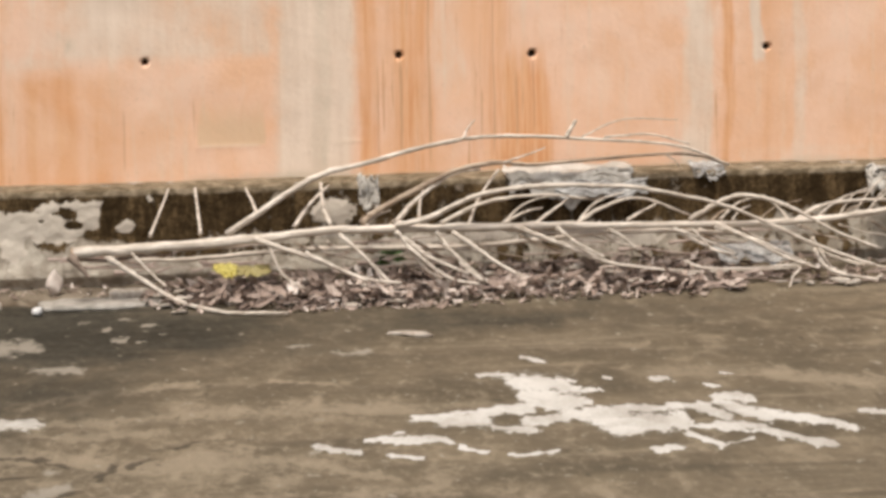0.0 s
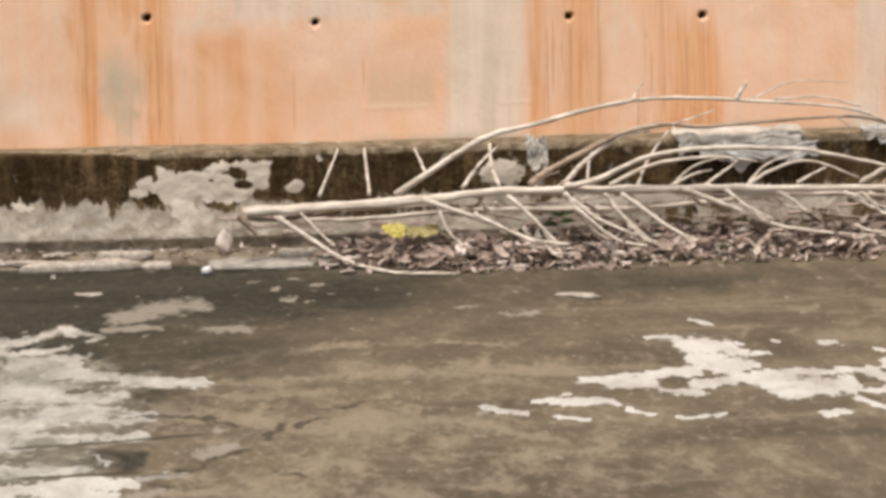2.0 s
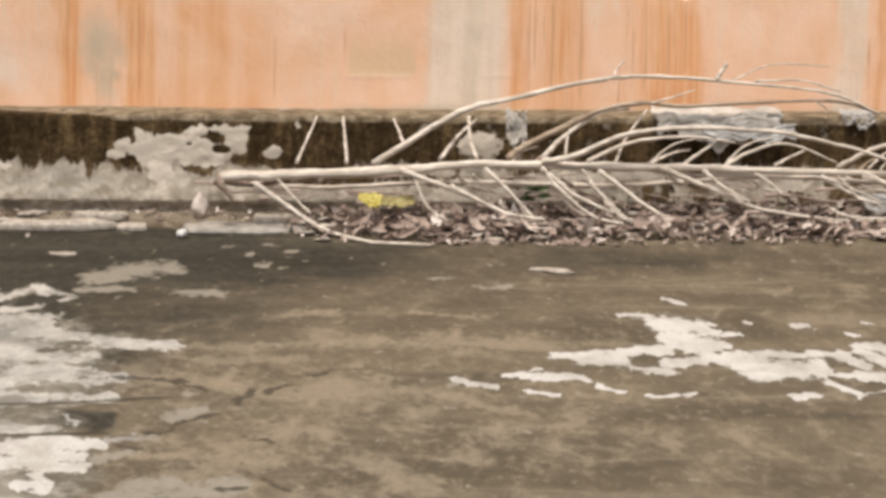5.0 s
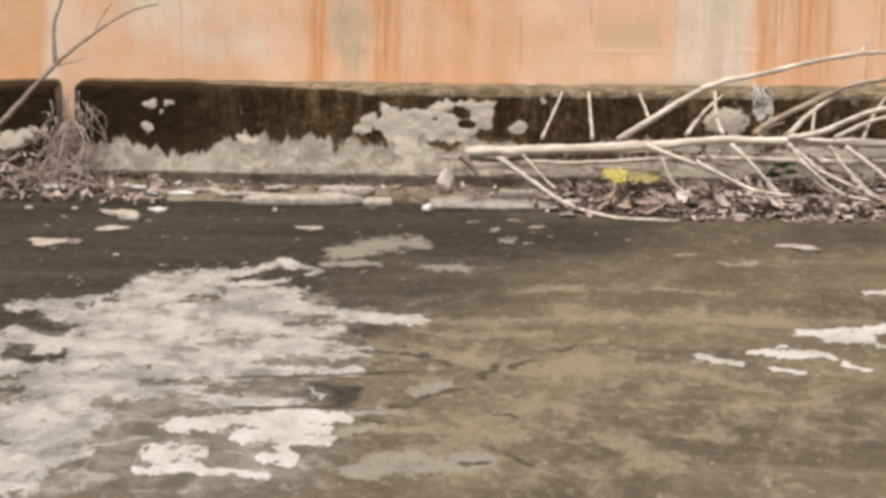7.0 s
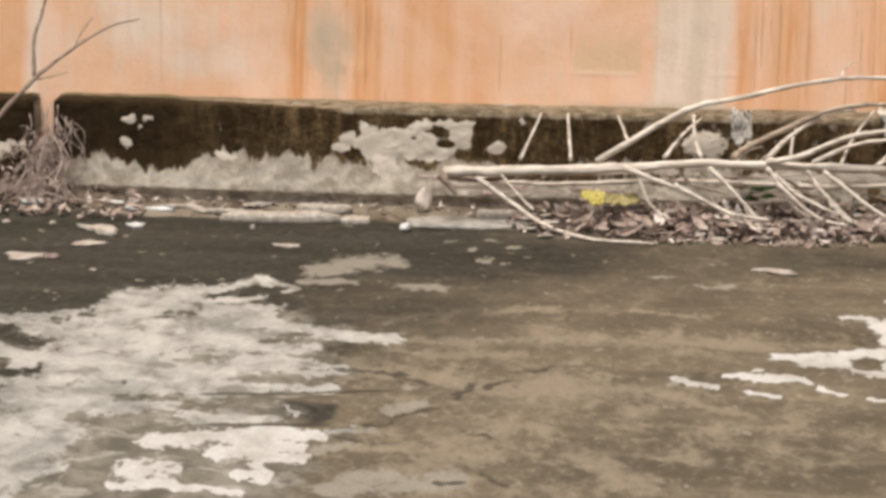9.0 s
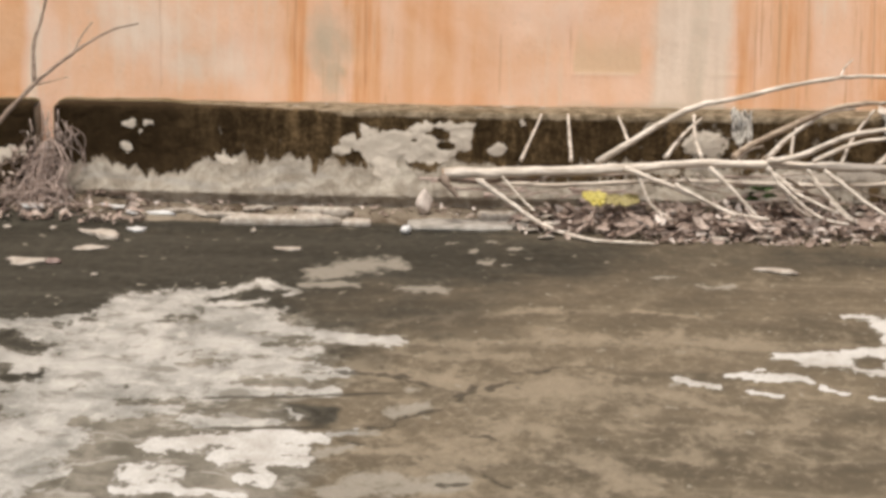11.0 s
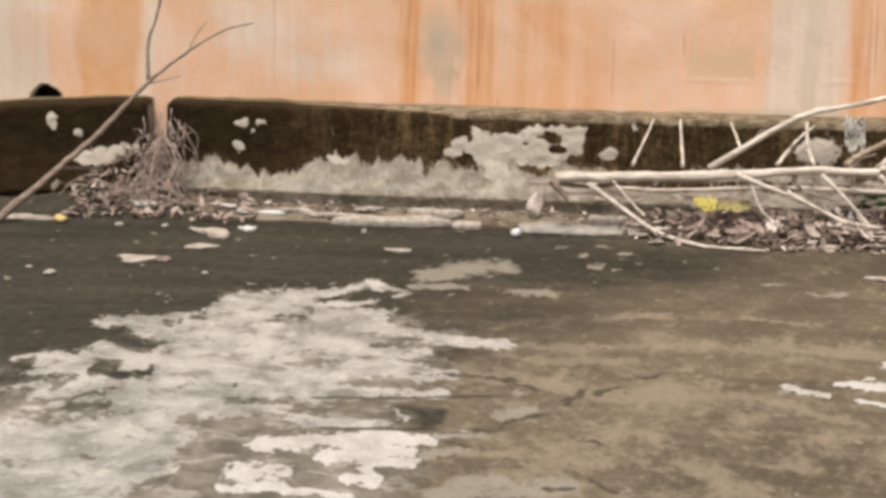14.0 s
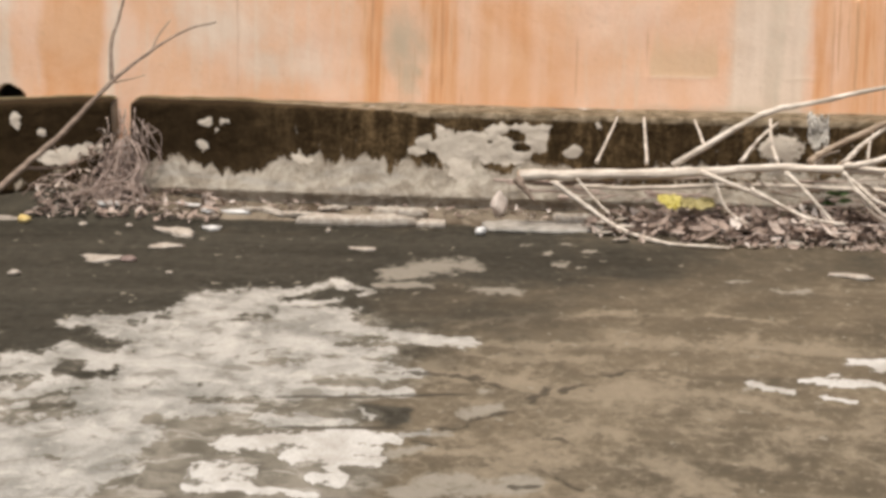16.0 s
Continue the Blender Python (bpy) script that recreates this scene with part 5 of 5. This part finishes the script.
for x, y, sx, sy, sz, a, sd in ((-1.12, 11.22, 0.055, 0.02, 0.03, -25, 31), (-1.05, 11.18, 0.03, 0.03, 0.03, 40, 32), (-1.007, 10.90, 0.035, 0.04, 0.03, -10, 33), (-0.95, 11.2, 0.05, 0.02, 0.025, -8, 34), (-1.41, 11.18, 0.042, 0.03, 0.05, 5, 35)):
    tagged(chip("plaster_chip", (x, y), (sx, sy, sz), CHALK, "broken whitish plaster chip among leaf scraps", "rubble", a, 0.4, sd), group="plaster chips")
chip("grey_slab", (-1.31, 10.28), (0.07, 0.05, 0.022), RUBBLE, "thin grey wedge of slab on the wet floor", "rubble", -12, 0.5, 41, level=3)
chip("brick_chip", (-1.225, 10.25), (0.028, 0.03, 0.018), PINK, "small dull reddish brick chip beside a slab wedge", "rubble", 0, 0, 43)
for x, y, r, sd in ((-1.561, 9.97, 0.026, 44), (-1.646, 10.08, 0.015, 45), (-1.07, 10.06, 0.016, 46), (-1.464, 10.92, 0.02, 47), (2.865, 10.93, 0.032, 48), (-1.30, 10.9, 0.02, 49)):
    tagged(chip("pebble", (x, y), (r * 0.8, r * 0.7, r * 0.8), RUBBLE, "small grey pebble on the floor", "pebble", sd * 13, 0, sd), group="loose pebbles")


def slab(place, size, turn, seed, material, label):
    """A broken plate of mortar: a ragged outline, a chipped rim and an uneven top."""
    rng = random.Random(seed)
    bm = bmesh.new()
    sides = 30
    rings = []
    for shrink, height in ((0.93, 0.0), (1.0, 0.25), (0.98, 0.75), (0.93, 0.96), (0.6, 1.0)):
        ring = []
        for k in range(sides):
            a = k * math.tau / sides
            r = 1 + 0.20 * noise.noise((math.cos(a) * 1.6, math.sin(a) * 1.6, seed)) + 0.10 * noise.noise((math.cos(a) * 5, math.sin(a) * 5, seed + 3))
            c, d = math.cos(a), math.sin(a)
            c, d = math.copysign(abs(c)**0.55, c), math.copysign(abs(d)**0.7, d)
            ring.append(bm.verts.new((c * r * shrink * size[0], d * r * shrink * size[1], size[2] * (height + (0.25 * noise.noise((c * 3, d * 3, seed + 7)) + rng.uniform(-0.04, 0.04)) * (height > 0)))))
        rings.append(ring)
    for one, two in zip(rings, rings[1:]):
        for k in range(sides):
            bm.faces.new((one[k], one[(k + 1) % sides], two[(k + 1) % sides], two[k]))
    bm.faces.new(rings[0][::-1])
    bm.faces.new(rings[-1])
    ob = part("mortar_slab", bm, material)
    x, y = place
    ob.matrix_world = pose(x, y, float(floor_height(x, y)) - 0.002, 0, 0, turn)
    return tagged(ob, label, "rubble", group="mortar slabs")


slab((-0.51, 11.10), (0.205, 0.045, 0.034), 2, 61, RUBBLE, "long narrow pale mortar slab along the kerb foot")
slab((-0.243, 11.09), (0.052, 0.045, 0.024), -4, 62, RUBBLE, "short pale mortar slab at the kerb foot")
slab((0.145, 11.10), (0.225, 0.10, 0.018), 1, 63, SLATE, "broad flat grey mortar slab below the branch butt")
slab((0.26, 11.20), (0.07, 0.035, 0.035), 14, 64, RUBBLE, "tilted pale mortar piece under the branch butt")
slab((-0.36, 11.23), (0.10, 0.03, 0.03), -8, 65, RUBBLE, "low pale mortar piece against the kerb")


def crumpled(name, centre, wide, high, material, label, category, seed, lean=0.2, depth=0.03, turn=0.0, drape=None):
    """A creased sheet with thickness, standing or leaning; drape: how far its top folds back."""
    nx, ny = 46, 30
    u, v = np.meshgrid(np.linspace(-0.5, 0.5, nx), np.linspace(0, 1, ny))
    r1, r2 = fractal(u * 7 + seed, v * 4, seed), fractal(u * 16, v * 9 + seed, seed + 9)
    x = u * wide * (1 + 0.16 * (fractal(v * 5, u * 0 + seed, seed + 3) - 0.5)) + (r2 - 0.5) * 0.035 * wide
    rag = 0.75 * fractal(u * 5 + seed, v * 0, seed + 7, 3) + 0.25 * np.abs(u) * 2
    z = (1 - (1 - v) * (1.25 - rag)) * high + (fractal(u * 6, v * 2, seed + 5) - 0.5) * high * 0.35 * (0.3 + np.abs(v - 0.5))
    y = v * lean + (np.abs(r1 - 0.5) * 2 - 0.4) * depth + (r2 - 0.5) * depth * 0.35
    if drape:
        over = np.clip(v - 0.72, 0, 1) / 0.28
        y = y + over * drape
        z = np.where(v > 0.72, 0.72 * high + 0.02 * over + (r2 - 0.5) * 0.018, z)
    ob = sheet(name, np.stack([x, y, z], -1), material)
    thick = ob.modifiers.new("thickness", "SOLIDIFY")
    thick.thickness = 0.002
    ob.matrix_world = pose(*centre, 0, 0, turn)
    return tagged(ob, label, category)


crumpled("plastic_sheet", (1.89, 11.31, 0.27), 0.46, 0.165, PLASTIC, "dirty white plastic sheet draped over the kerb edge", "plastic sheet", 121, 0.02, 0.02, 0, 0.12)
crumpled("plastic_film", (2.00, 11.29, 0.285), 0.34, 0.075, FILM, "torn translucent grey film hanging below the sheet", "plastic film", 127, 0.02, 0.02, 0)
crumpled("plastic_bag", (1.135, 11.20, 0.245), 0.075, 0.165, PLASTIC, "crumpled grey plastic bag caught in the branch", "plastic bag", 131, 0.05, 0.04)
crumpled("plastic_scrap", (2.42, 11.36, 0.335), 0.12, 0.065, FILM, "grey plastic scrap lying on the kerb top", "plastic scrap", 141, 0.05, 0.04, 0, 0.05)
crumpled("plastic_bag", (3.06, 11.24, 0.27), 0.14, 0.12, PLASTIC, "crumpled whitish plastic bag hung on branch tips", "plastic bag", 151, 0.05, 0.05)
crumpled("plastic_film", (2.53, 11.03, 0.065), 0.28, 0.075, FILM, "torn grey plastic film lying under the twigs", "plastic film", 161, 0.10, 0.03, 6)
crumpled("yellow_wrapper", (0.600, 11.07, 0.085), 0.085, 0.050, YELLOW, "crumpled yellow plastic wrapper on the leaf heap", "wrapper", 171, 0.03, 0.012, -12)
crumpled("yellow_wrapper", (0.705, 11.08, 0.080), 0.13, 0.042, DULL_YELLOW, "faded dirty yellow wrapper on the leaf heap", "wrapper", 177, 0.04, 0.012, 8)


def make_flakes():
    """Small loose plaster bits along the kerb top and in the litter, in one mesh."""
    rng = random.Random(44)
    bm = bmesh.new()
    for k in range(70):
        if k < 22:
            x = rng.choice((rng.uniform(-0.7, 0.5), rng.uniform(-0.2, 3.0)))
            place, size = (x, rng.uniform(11.385, 11.56), 0.366), rng.uniform(0.005, 0.013)
        else:
            x, y = rng.uniform(0.35, 2.9), rng.uniform(10.85, 11.2)
            place, size = (x, y, float(floor_height(x, y)) + rng.uniform(0.0, 0.03)), rng.uniform(0.006, 0.017)
        one = lump((size * rng.uniform(1, 3.2), size * 1.5, size), k + 200, 2, 0.5)
        m = pose(*place, rng.uniform(-20, 20), 0, rng.uniform(-30, 30))
        base = len(bm.verts)
        vs = [bm.verts.new(m @ v.co) for v in one.verts]
        for f in one.faces:
            bm.faces.new([vs[v.index] for v in f.verts])
        one.free()
    ob = part("plaster_crumbs", bm, RUBBLE)
    tagged(ob, "scattered pale plaster crumbs on kerb and litter", "rubble", kind="stuff")


make_flakes()


def make_weed():
    rng = random.Random(31)
    base = tagged(new("weed"), "small green weed growing behind the branch", "weed")
    for k in range(9):
        bm = bmesh.new()
        x, z, s, a = rng.uniform(-0.04, 0.05), rng.uniform(0.0, 0.05), rng.uniform(0.018, 0.034), rng.uniform(0, math.tau)
        pts = [(-1, 0, 0), (-0.3, -0.4, 0.1), (-0.3, 0.4, 0.1), (0.4, -0.35, 0.1), (0.4, 0.35, 0.1), (1, 0, -0.1)]
        vs = [bm.verts.new(Euler((0.9 + rng.gauss(0, 0.4), 0, a)).to_matrix() @ Vector(p) * s + Vector((x, rng.uniform(-0.03, 0.02), z))) for p in pts]
        for f in ((0, 1, 2), (1, 3, 4, 2), (3, 5, 4)):
            bm.faces.new([vs[q] for q in f])
        part("leaf", bm, GREEN, base)
    base.location = (1.21, 11.2, 0.10)


make_weed()
